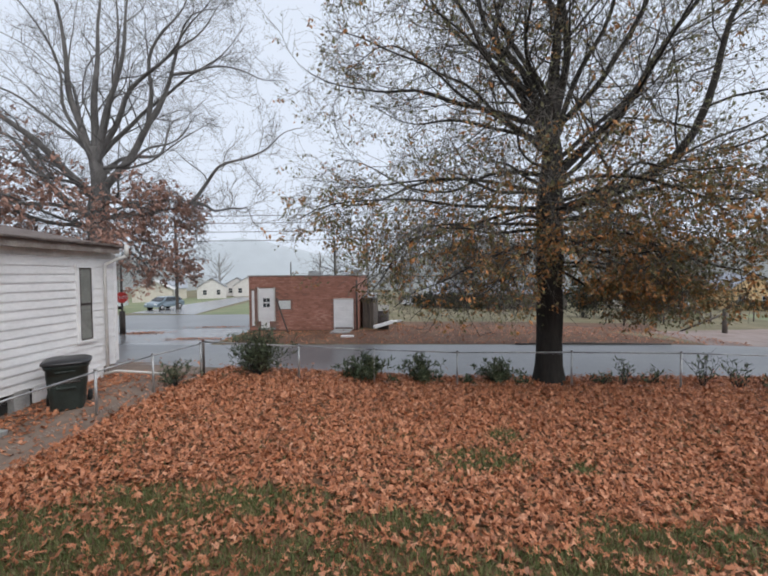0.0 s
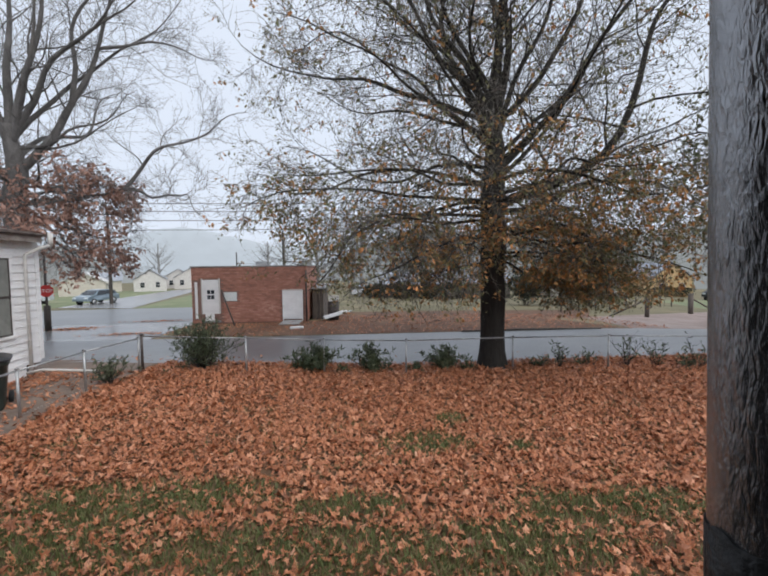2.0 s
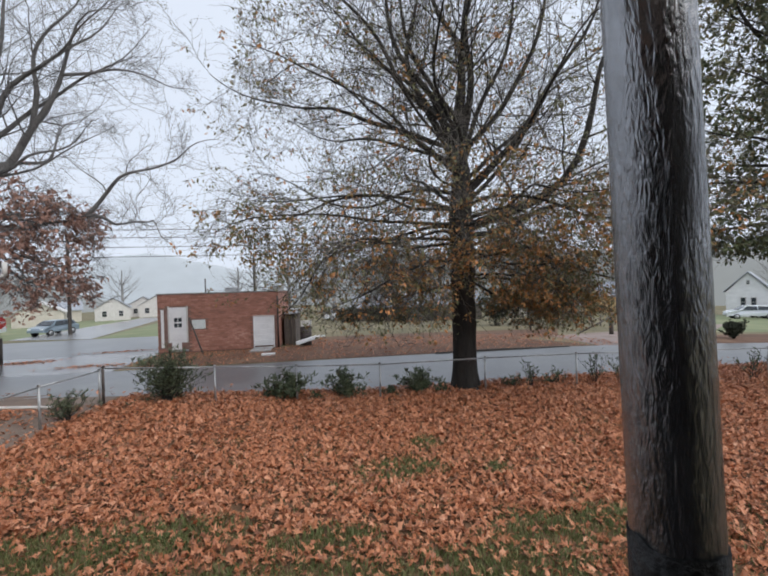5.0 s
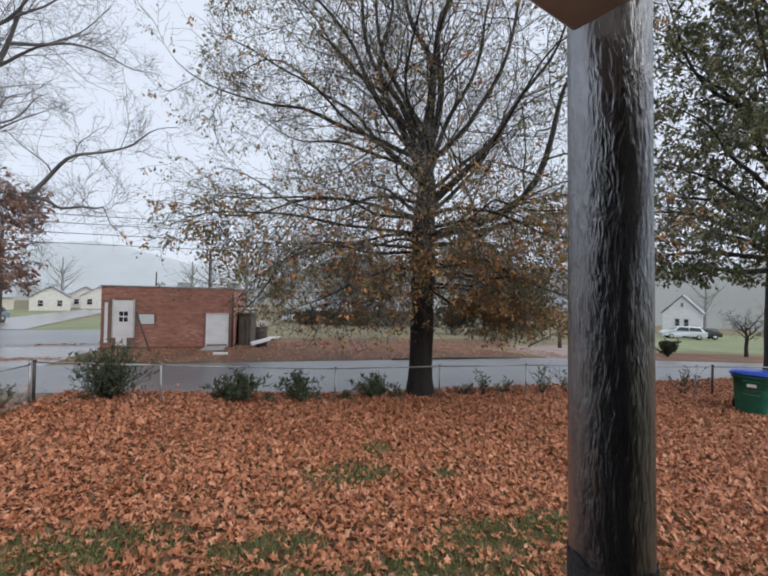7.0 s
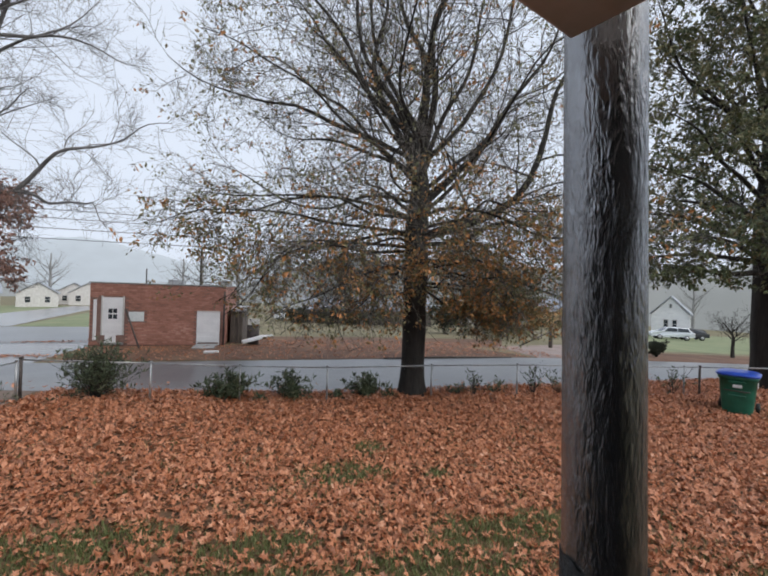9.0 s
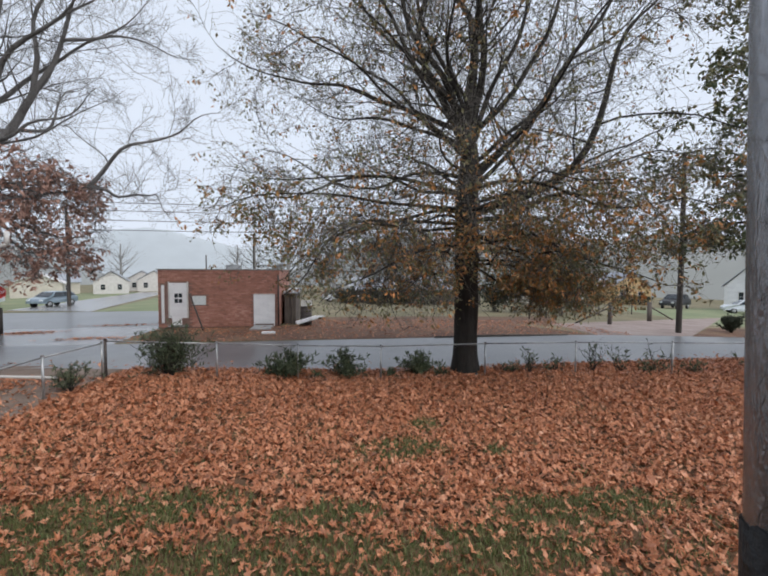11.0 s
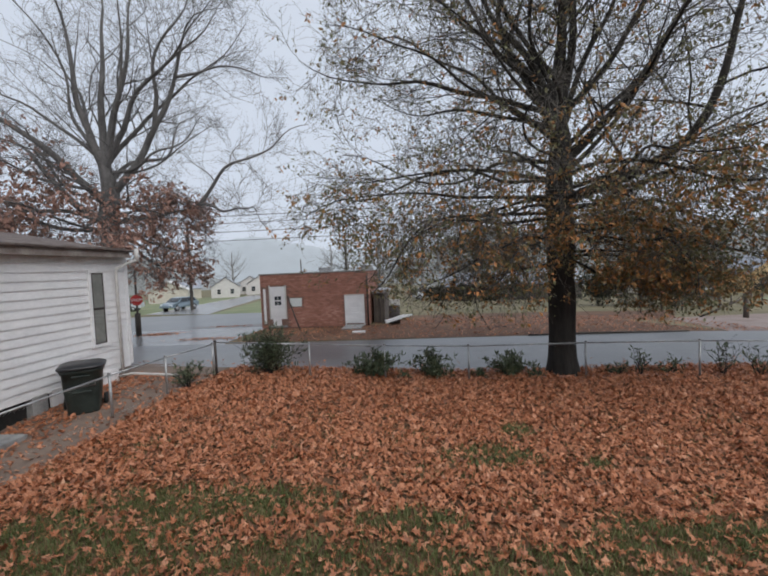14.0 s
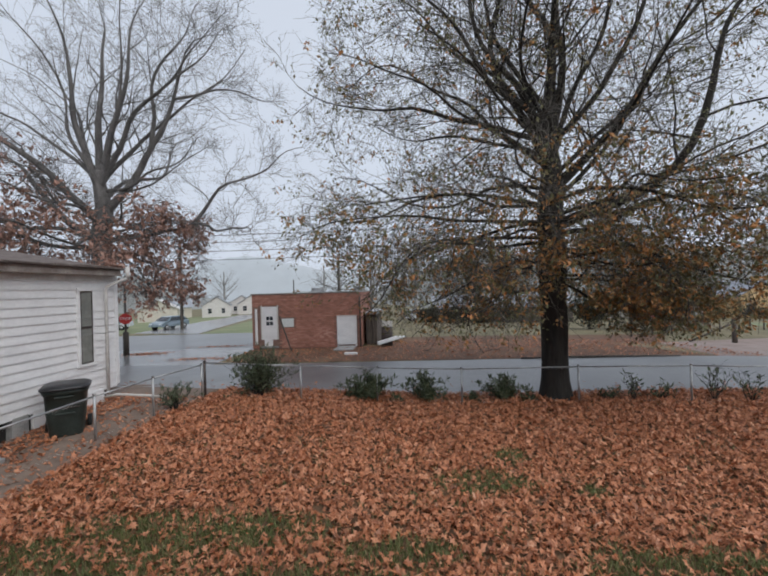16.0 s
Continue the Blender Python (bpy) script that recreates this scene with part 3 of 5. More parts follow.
for x in (0.72, 0.90):
    for z in (1.13, 1.38):
        box("pane", x, x + 0.15, -0.02, 0.0, z, z + 0.19, M_CARGLASS, d1, 0)
box("threshold", 0.44, 1.32, -0.05, 0.02, 0.0, 0.1, M_CONC, bld)
d2 = box("door", 4.31, 5.19, -0.012, 0.02, 0.1, 1.48, M_WHITE, bld, 0.006, "low white panelled door")
for i in range(5):
    box("panel", 4.38, 5.12, -0.024, -0.008, 0.16 + i * 0.26, 0.37 + i * 0.26, M_WHITE, d2, 0.006)
box("door_frame", 4.26, 4.31, -0.03, 0.02, 0.0, 1.53, M_WHITE, bld)
box("door_frame", 5.19, 5.24, -0.03, 0.02, 0.0, 1.53, M_WHITE, bld)
box("door_frame", 4.26, 5.24, -0.035, 0.02, 1.48, 1.54, M_TRIM, bld)
box("narrow_window", 0.14, 0.26, -0.012, 0.02, 0.2, 1.96, M_WHITE, bld, 0.004, "narrow white-boarded window strip")
box("board_sign", 1.50, 2.10, -0.03, 0.0, 1.03, 1.45, M_LABEL, bld, 0.004, "blank white notice board")
pipe("downpipe", [(W - 0.03, -0.05, 0), (W - 0.03, -0.05, 2.45)], 0.04, M_RUSTPOST, bld)
pipe("roof_pipe", [(1.75, 1.4, H), (1.75, 1.4, H + 0.75)], 0.03, M_RUSTPOST, bld)
box("roof_vent", 2.5, 3.2, 2.2, 2.8, H, H + 0.28, M_STEEL, bld, 0.02)
box("roof_box", 4.9, 5.5, 1.8, 2.3, H, H + 0.3, M_CONC, bld, 0.02)
lean = tagged(pipe("leaning_pole", [(BX0 + 1.40, 19.94, 1.55), (BX0 + 2.3, 18.8, 0.0)], 0.035, M_RUSTPOST), "thin dark pole leaning on the brick wall", "pole")
step2 = tagged(box("concrete_ramp", -2.75, -1.85, 18.6, 19.95, -0.05, 0.05, M_CONC, None, 0.02), "grey concrete pad before the white door", "step")
tagged(box("litter_tray", -2.05, -1.5, 17.35, 17.6, 0.0, 0.09, M_WHITE, None, 0.02), "flat white piece of litter on leaves", "litter")

# ---- lean-to and clutter beside the brick building ----
leanto = thing("lean_to_shed", pose(-1.5, 20.4, 0), "grey weathered lean-to shed against the brick building", "shed")
box("side_wall", 0.05, 0.58, 0.6, 4.6, -0.2, 1.5, M_WOODGREY, leanto)
box("roof", 0.0, 0.75, 0.4, 4.8, 1.5, 1.58, M_STEEL, leanto)
for i in range(3):
    box("plank", 0.06 + i * 0.19, 0.23 + i * 0.19, 0.56, 0.6, -0.2, 1.46 - 0.1 * random.random(), M_WOODGREY, leanto)
panel = thing("corrugated_sheet", pose(-0.62, 20.75, 0.0, -8, 0, 0), "pale grey corrugated panel leaning beside the shed", "panel")
for i in range(6):
    box("rib", i * 0.09, i * 0.09 + 0.075, -0.02 - 0.012 * (i % 2), 0.01, 0.0, 1.15, M_TRIM, panel, 0.006)
planks = thing("white_board_pile", pose(-0.75, 19.6, 0.1, 0, -12, 24), "pale blue-white boards lying in a slanting pile", "boards")
for i in range(3):
    box("board", 0, 1.45 - 0.2 * i, -0.12 + 0.03 * i, 0.12, 0.05 * i, 0.05 * i + 0.04, M_WHITE if i else M_LABEL, planks)


# ---- vehicles ----
def car(m, paint, label, L=4.4, Wd=1.75, Hh=1.45):
    c = thing("car", m, label, "car")
    prof = [(-0.5, 0.28), (-0.5, 0.62), (-0.44, 0.66), (-0.36, 0.97), (-0.1, 1.0), (0.12, 0.98), (0.27, 0.68), (0.47, 0.56), (0.5, 0.42), (0.5, 0.28)]
    rings = []
    for y, k, zk in ((-0.5, 0.985, 0.95), (-0.46, 1.0, 1.0), (0.46, 1.0, 1.0), (0.5, 0.985, 0.95)):
        ring = []
        for px, pz in prof:
            yy = y * (1 - 0.28 * max(0, (pz - 0.62)) / 0.38)
            ring.append((px * k * L, yy * Wd, pz * zk * Hh))
        rings.append(ring)
    v, f = loft(rings)
    body = link_mesh("body", v, f, paint, c)
    for sy in (-1, 1):
        yb, yt = sy * (0.5 * Wd * 0.985), sy * (0.40 * Wd)
        for x0, x1, x2, x3 in ((-0.385, -0.335, -0.11, -0.11), (-0.09, -0.09, 0.10, 0.2)):
            q = [(x0 * L, yb, 0.68 * Hh), (x1 * L, yt, 0.93 * Hh), (x2 * L, yt, 0.95 * Hh), (x3 * L, yb, 0.68 * Hh)]
            v2 = q + [(a, b - sy * 0.03, z) for a, b, z in q]
            link_mesh("side_window", v2, [(0, 1, 2, 3), (7, 6, 5, 4), (0, 4, 5, 1), (1, 5, 6, 2), (2, 6, 7, 3), (3, 7, 4, 0)], M_CARGLASS, c)
        for x in (-0.31, 0.31):
            w = pipe("wheel", [(x * L, sy * (0.5 * Wd - 0.2), 0.31), (x * L, sy * (0.5 * Wd + 0.01), 0.31)], 0.31, M_RUBBER, c, 20)
            pipe("rim", [(x * L, sy * (0.5 * Wd - 0.02), 0.31), (x * L, sy * (0.5 * Wd + 0.02), 0.31)], 0.2, M_STEEL, w, 14)
        box("headlight", 0.47 * L, 0.497 * L, sy * 0.36 * Wd - 0.15, sy * 0.36 * Wd + 0.15, 0.44 * Hh, 0.52 * Hh, M_LABEL, c, 0.01)
        box("tail_light", -0.503 * L, -0.48 * L, sy * 0.4 * Wd - 0.1, sy * 0.4 * Wd + 0.1, 0.5 * Hh, 0.62 * Hh, M_RED, c, 0.01)
    for x0, z0, x1, z1, nm in ((0.285, 0.7, 0.135, 0.95, "windscreen"), (-0.445, 0.7, -0.372, 0.93, "rear_window")):
        e = 0.03 if x0 > 0 else -0.03
        q = [(x0 * L + e, -0.44 * Wd, z0 * Hh), (x0 * L + e, 0.44 * Wd, z0 * Hh), (x1 * L + e, 0.37 * Wd, z1 * Hh), (x1 * L + e, -0.37 * Wd, z1 * Hh)]
        v2 = q + [(a - e, b, z) for a, b, z in q]
        link_mesh(nm, v2, [(0, 1, 2, 3), (7, 6, 5, 4), (0, 4, 5, 1), (1, 5, 6, 2), (2, 6, 7, 3), (3, 7, 4, 0)], M_CARGLASS, c)
    return c


def at_ground(x, y, rz=0.0, lift=0.0):
    return pose(x, y, ground_z(x, y) + lift, 0, 0, rz)


car(at_ground(-25.4, 43.2, 258), M_BLUECAR, "pale slate-blue hatchback parked by the lawn", 4.0, 1.7, 1.45)
car(at_ground(-34.0, 45.5, 200), M_WHITECAR, "silver-white saloon parked beyond the stop sign", 4.5, 1.8, 1.6)
car(at_ground(47.8, 39.5, 145), M_WHITECAR, "silver-white saloon parked before the white house", 4.5, 1.8, 1.55)
car(at_ground(53.5, 42.0, 150), M_DARKCAR, "dark car parked beside the white house")
car(at_ground(47.2, 48.5, 205), M_DARKCAR, "dark high-sided car parked behind the gravel drive", 5.0, 1.9, 2.0)
car(at_ground(31, 52, 10), M_REDCAR, "red car parked by the far hedge")
car(at_ground(35, 53, 5), M_WHITECAR, "white car parked by the far hedge", 4.8, 1.9, 1.7)
car(at_ground(2.4, 50, 10), M_WHITECAR, "pale grey car standing beyond the lean-to")

# ---- stop sign ----
stop = thing("stop_sign", at_ground(-13.2, 19.4), "red octagonal stop sign on a dark post", "sign")
pipe("sign_post", [(0, 0, -0.1), (0, 0, 3.6)], 0.05, M_RUSTPOST, stop)
pipe("post_base", [(0, 0, -0.1), (0, 0, 1.15)], 0.13, M_WOODPOLE, stop, 12)
aim = math.atan2(-13.2 - 0.7, 19.4)
oct_r = 0.28
ov = []
for yy in (-0.07, -0.055):
    for j in range(8):
        a = math.pi / 8 + j * math.pi / 4
        ov.append((oct_r * math.cos(a), yy, 1.82 + oct_r * math.sin(a)))
face = link_mesh("sign_plate", ov, [tuple(range(8)), tuple(reversed(range(8, 16)))] + [(j, j + 8, (j + 1) % 8 + 8, (j + 1) % 8) for j in range(8)], M_RED, stop)
txt = bpy.data.curves.new("lettering", "FONT")
txt.body, txt.align_x, txt.align_y, txt.size, txt.extrude = "STOP", "CENTER", "CENTER", 0.2, 0.002
txt.materials.append(M_LABEL)
lettering = new("lettering", txt)
lettering.parent = stop
lettering.matrix_local = pose(0, -0.074, 1.82, 90, 0, 0)
stop.matrix_world = at_ground(-13.2, 19.4, math.degrees(-aim) * -1 * -1)


# ---- poles and wires ----
def utility_pole(x, y, h, r, label, arm=True):
    p = thing("utility_pole", at_ground(x, y), label, "pole", "utility poles")
    v, f = merge_tubes([([(0, 0, -0.2), (0.02, 0, h * 0.5), (0, 0, h)], [r, r * 0.85, r * 0.7], 10)])
    link_mesh("shaft", v, f, M_WOODPOLE, p, "", True)
    if arm:
        box("crossarm", -1.1, 1.1, -0.06, 0.06, h - 0.7, h - 0.58, M_WOODPOLE, p)
        for dx in (-1.0, -0.45, 0.45, 1.0):
            pipe("insulator", [(dx, 0, h - 0.58), (dx, 0, h - 0.42)], 0.04, M_CONC, p)
    return p


utility_pole(-23.6, 42.5, 9.5, 0.17, "weathered utility pole by the crossing street")
utility_pole(17.3, 17.1, 8.5, 0.13, "dark utility pole beside the gravel drive", False)
utility_pole(-9.5, 60, 9.0, 0.16, "weathered utility pole in the mist")
wires = thing("overhead_wires", pose(-23.6, 42.5, 7), "thin dark overhead wires sagging between poles", "cable")
for k, (dz, dy) in enumerate(((2.0, 0.0), (1.3, 0.5), (0.4, 0.8), (-0.6, 0.2))):
    pts = [(-60 + 8 * i, dy, dz + 0.0022 * (8 * i - 72) ** 2 * 0.15) for i in range(19)]
    pipe("wire", pts, 0.028, M_WIRE, wires, 4)


# ---- distant houses ----
def simple_house(m, sx, sy, eave, ridge, wall_m, roof_m, label, windows=(), along_x=True, over=0.3):
    h = thing("house", m, label, "house")
    a, b = sx / 2, sy / 2
    if along_x:
        sec = [(-b, -1.0), (b, -1.0), (b, eave), (0, ridge), (-b, eave)]
        rings = [[(x, y, z) for y, z in sec] for x in (-a, a)]
        rf = [[(x, y, z) for y, z in ((-b - over, eave - 0.12), (0, ridge + 0.06), (b + over, eave - 0.12), (b + over, eave + 0.02), (0, ridge + 0.22), (-b - over, eave + 0.02))] for x in (-a - over, a + over)]
    else:
        sec = [(-a, -1.0), (a, -1.0), (a, eave), (0, ridge), (-a, eave)]
        rings = [[(x, y, z) for x, z in sec] for y in (-b, b)]
        rf = [[(x, y, z) for x, z in ((-a - over, eave - 0.12), (0, ridge + 0.06), (a + over, eave - 0.12), (a + over, eave + 0.02), (0, ridge + 0.22), (-a - over, eave + 0.02))] for y in (-b - over, b + over)]
    v, f = loft(rings)
    link_mesh("wall", v, f, wall_m, h)
    v, f = loft(rf)
    link_mesh("roof", v, f, roof_m, h)
    for x, z, w, hh in windows:
        wd = box("window", x - w / 2, x + w / 2, -b - 0.05, -b + 0.02, z, z + hh, M_TRIM, h, 0)
        box("pane", x - w / 2 + 0.08, x + w / 2 - 0.08, -b - 0.07, -b - 0.03, z + 0.08, z + hh / 2 - 0.03, M_CARGLASS, wd, 0)
        box("pane", x - w / 2 + 0.08, x + w / 2 - 0.08, -b - 0.07, -b - 0.03, z + hh / 2 + 0.03, z + hh - 0.08, M_CARGLASS, wd, 0)
    return h


simple_house(at_ground(-46.5, 75, 28), 6.4, 9, 2.3, 3.9, M_BEIGE, M_TRIM, "beige metal-sided shed with pale roof", (), False)
simple_house(at_ground(-43, 112, 20), 7, 8, 3.0, 5.2, M_TRIM, M_ROOFGREY, "pale cottage beyond the misty lane", ((-1.8, 1.0, 1.1, 1.4), (1.8, 1.0, 1.1, 1.4)), False)
simple_house(at_ground(-43.5, 92, 24), 6, 8, 2.6, 4.6, M_TRIM, M_ROOFGREY, "small pale grey house beside the misty lane", ((-1.4, 0.9, 0.9, 1.2), (1.4, 0.9, 0.9, 1.2)), False)
simple_house(at_ground(-57, 96, 30), 9, 7, 2.6, 4.2, M_BEIGE, M_ROOFGREY, "low beige house beside the misty lane", ((-2.4, 0.9, 0.9, 1.2), (2.4, 0.9, 0.9, 1.2)), True)
simple_house(at_ground(-50, 122, 20), 8, 8, 3.0, 5.4, M_TRIM, M_ROOFGREY, "pale cottage beyond the misty lane", ((-1.8, 1.0, 1.1, 1.4),), False)
simple_house(at_ground(58.1, 48.1, -52), 4.4, 10, 3.5, 5.9, M_WHITE, M_ROOFGREY, "white gabled house with grey roof", ((-0.5, 1.5, 0.6, 1.3), (0.5, 1.5, 0.6, 1.3), (0, 4.4, 0.4, 0.6)), False)
simple_house(at_ground(53.2, 67.7, -16), 6.0, 13, 3.2, 5.6, M_YELLOW, M_ROOFGREY, "yellow house with grey shingle roof", ((-1.4, 1.2, 0.9, 1.3), (1.4, 1.2, 0.9, 1.3)), False)
simple_house(at_ground(36, 64, -25), 10, 8, 3.0, 4.6, M_BEIGE, M_TRIM, "pale low house behind a dark hedge", ((-2.5, 1.2, 1.0, 1.3), (2.5, 1.2, 1.0, 1.3)), True)
simple_house(at_ground(12, 52, -5), 16, 6, 2.0, 3.2, M_WOODGREY, M_ROOFGREY, "long low grey shed behind the field", (), True)

# ---- row of old fence posts on the far verge ----
for i in range(9):
    x, y = 13.5 + i * 1.75 + 0.3 * random.random(), 24.5 + i * 1.0 + 0.3 * random.random()
    p = tagged(pipe("fence_stake", [(0, 0, -0.2), (0.03 * random.uniform(-1, 1), 0, 0.85 + 0.2 * random.random())], 0.05, M_WOODGREY, None, 7), "short grey weathered wooden fence stake in grass", "stake", "fence stakes")
    p.location = (x, y, ground_z(x, y))
brace = thing("braced_post", at_ground(16.8, 21.2), "dark gate post with a slanting brace", "post")
pipe("upright", [(0, 0, -0.2), (0.02, 0, 1.25)], 0.12, M_WOODGREY, brace, 9)
pipe("brace", [(0, 0, 1.0), (-1.9, 0.4, 0.05)], 0.05, M_WOODGREY, brace, 7)
brace = thing("braced_post", at_ground(22.0, 24.2), "dark gate post with a slanting brace", "post")
pipe("upright", [(0, 0, -0.2), (-0.03, 0, 1.3)], 0.15, M_WOODGREY, brace, 9)
pipe("brace", [(0, 0, 1.0), (2.0, 0.3, 0.05)], 0.05, M_WOODGREY, brace, 7)

tagged(pipe("low_rail", [(-6.2, 8.95, 0.5), (-5.9, 8.98, 0.56), (-4.75, 8.9, 0.52)], 0.03, M_TRIM, None, 8), "low pale pipe rail from the house to the fence", "rail")
tagged(pipe("log_edging", [(4.9, 15.62, 0.03), (7.5, 15.66, 0.05), (10.6, 15.58, 0.02)], 0.035, M_WOODGREY, None, 8), "long dark log lying along the street edge", "log")
barrel = thing("barrel", pose(-0.35, 20.3, 0.0), "dark rusty drum beside the lean-to", "barrel")
pipe("drum", [(0, 0, 0), (0, 0, 0.88)], 0.28, M_RUSTPOST, barrel, 18)
for z in (0.02, 0.3, 0.6, 0.87):
    pipe("hoop", [(0, 0, z - 0.012), (0, 0, z + 0.012)], 0.295, M_RUSTPOST, barrel, 18)


# ---- plants ----
def grow(start, way, length, r0, r1, nseg, bend=0.0, wig=0.12, floor=-99.0):
    """A branch as points and radii; bend > 0 lifts it, < 0 lets it droop."""
    p, d = Vector(start), Vector(way).normalized()
    pts, rad = [tuple(p)], [r0]
    st = length / nseg
    for i in range(nseg):
        d = d + Vector((random.gauss(0, wig), random.gauss(0, wig), random.gauss(0, wig) + bend))
        if p.z < floor and d.z < 0:
            d.z = abs(d.z) * 0.3
        d.normalize()
        p = p + d * st
        pts.append(tuple(p))
        rad.append(r0 + (r1 - r0) * ((i + 1) / nseg) ** 0.8)
    return pts, rad


def along(pts, u):
    k = u * (len(pts) - 1)
    i = min(int(k), len(pts) - 2)
    a, b = Vector(pts[i]), Vector(pts[i + 1])
    return a.lerp(b, k - i), (b - a).normalized()


def side_way(d, spread, up=0.0):
    """A way off from d by about spread degrees, at a random turn."""
    a = random.uniform(0, 2 * math.pi)
    ref = Vector((0, 0, 1)) if abs(d.z) < 0.9 else Vector((1, 0, 0))
    u = d.cross(ref).normalized()
    w = d.cross(u)
    s = radians(spread)
    out = d * math.cos(s) + (u * math.cos(a) + w * math.sin(a)) * math.sin(s)
    out.z += up
    return out.normalized()


def leaf_cloud(places, size, hang=0.4, wide=0.26):
    """Bent lobed leaves, four triangles each. places: array n x 3."""
    p = np.asarray(places, float)
    n = len(p)
    rng = np.random.default_rng(n)
    axis = rng.normal(size=(n, 3))
    axis[:, 2] -= hang * 2
    axis /= np.linalg.norm(axis, axis=1, keepdims=True)
    other = np.cross(axis, rng.normal(size=(n, 3)))
    other /= np.linalg.norm(other, axis=1, keepdims=True) + 1e-9
    nor = np.cross(axis, other)
    s = (size * rng.uniform(0.6, 1.3, n))[:, None]
    tip = p + axis * s
    mid = p + axis * s * 0.55 + nor * s * 0.12
    l = p + axis * s * 0.5 + other * s * wide
    r = p + axis * s * 0.5 - other * s * wide
    v = np.stack([p, l, tip, r, mid], axis=1).reshape(-1, 3)
    b = np.arange(n)[:, None] * 5
    f = np.concatenate([b + np.array([0, 4, 1]), b + np.array([1, 4, 2]), b + np.array([2, 4, 3]), b + np.array([3, 4, 0])], axis=0)
    return v, f.tolist()


def bough(start, az, el, el_end, length, r0, r1, nseg, wander, phase, floor=-99.0):
    """A main limb: its rise goes over from el to el_end, with a slow sideways wander."""
    p = Vector(start)
    pts, rad = [tuple(p)], [r0]
    for i in range(nseg):
        u = (i + 0.5) / nseg
        e = radians(el + (el_end - el) * u + 75 * wander * noise.noise(Vector((u * 4.2, phase, 1.5))) * min(1, u * 4))
        a = radians(az + 110 * wander * noise.noise(Vector((u * 3.4, phase, 7.5))) * min(1, u * 4))
        if p.z < floor and e < 0:
            e = -e * 0.3
        p = p + Vector((math.cos(a) * math.cos(e), math.sin(a) * math.cos(e), math.sin(e))) * (length / nseg)
        pts.append(tuple(p))
        rad.append(r0 * (1 - u) ** 1.15 + r1)
    return pts, rad


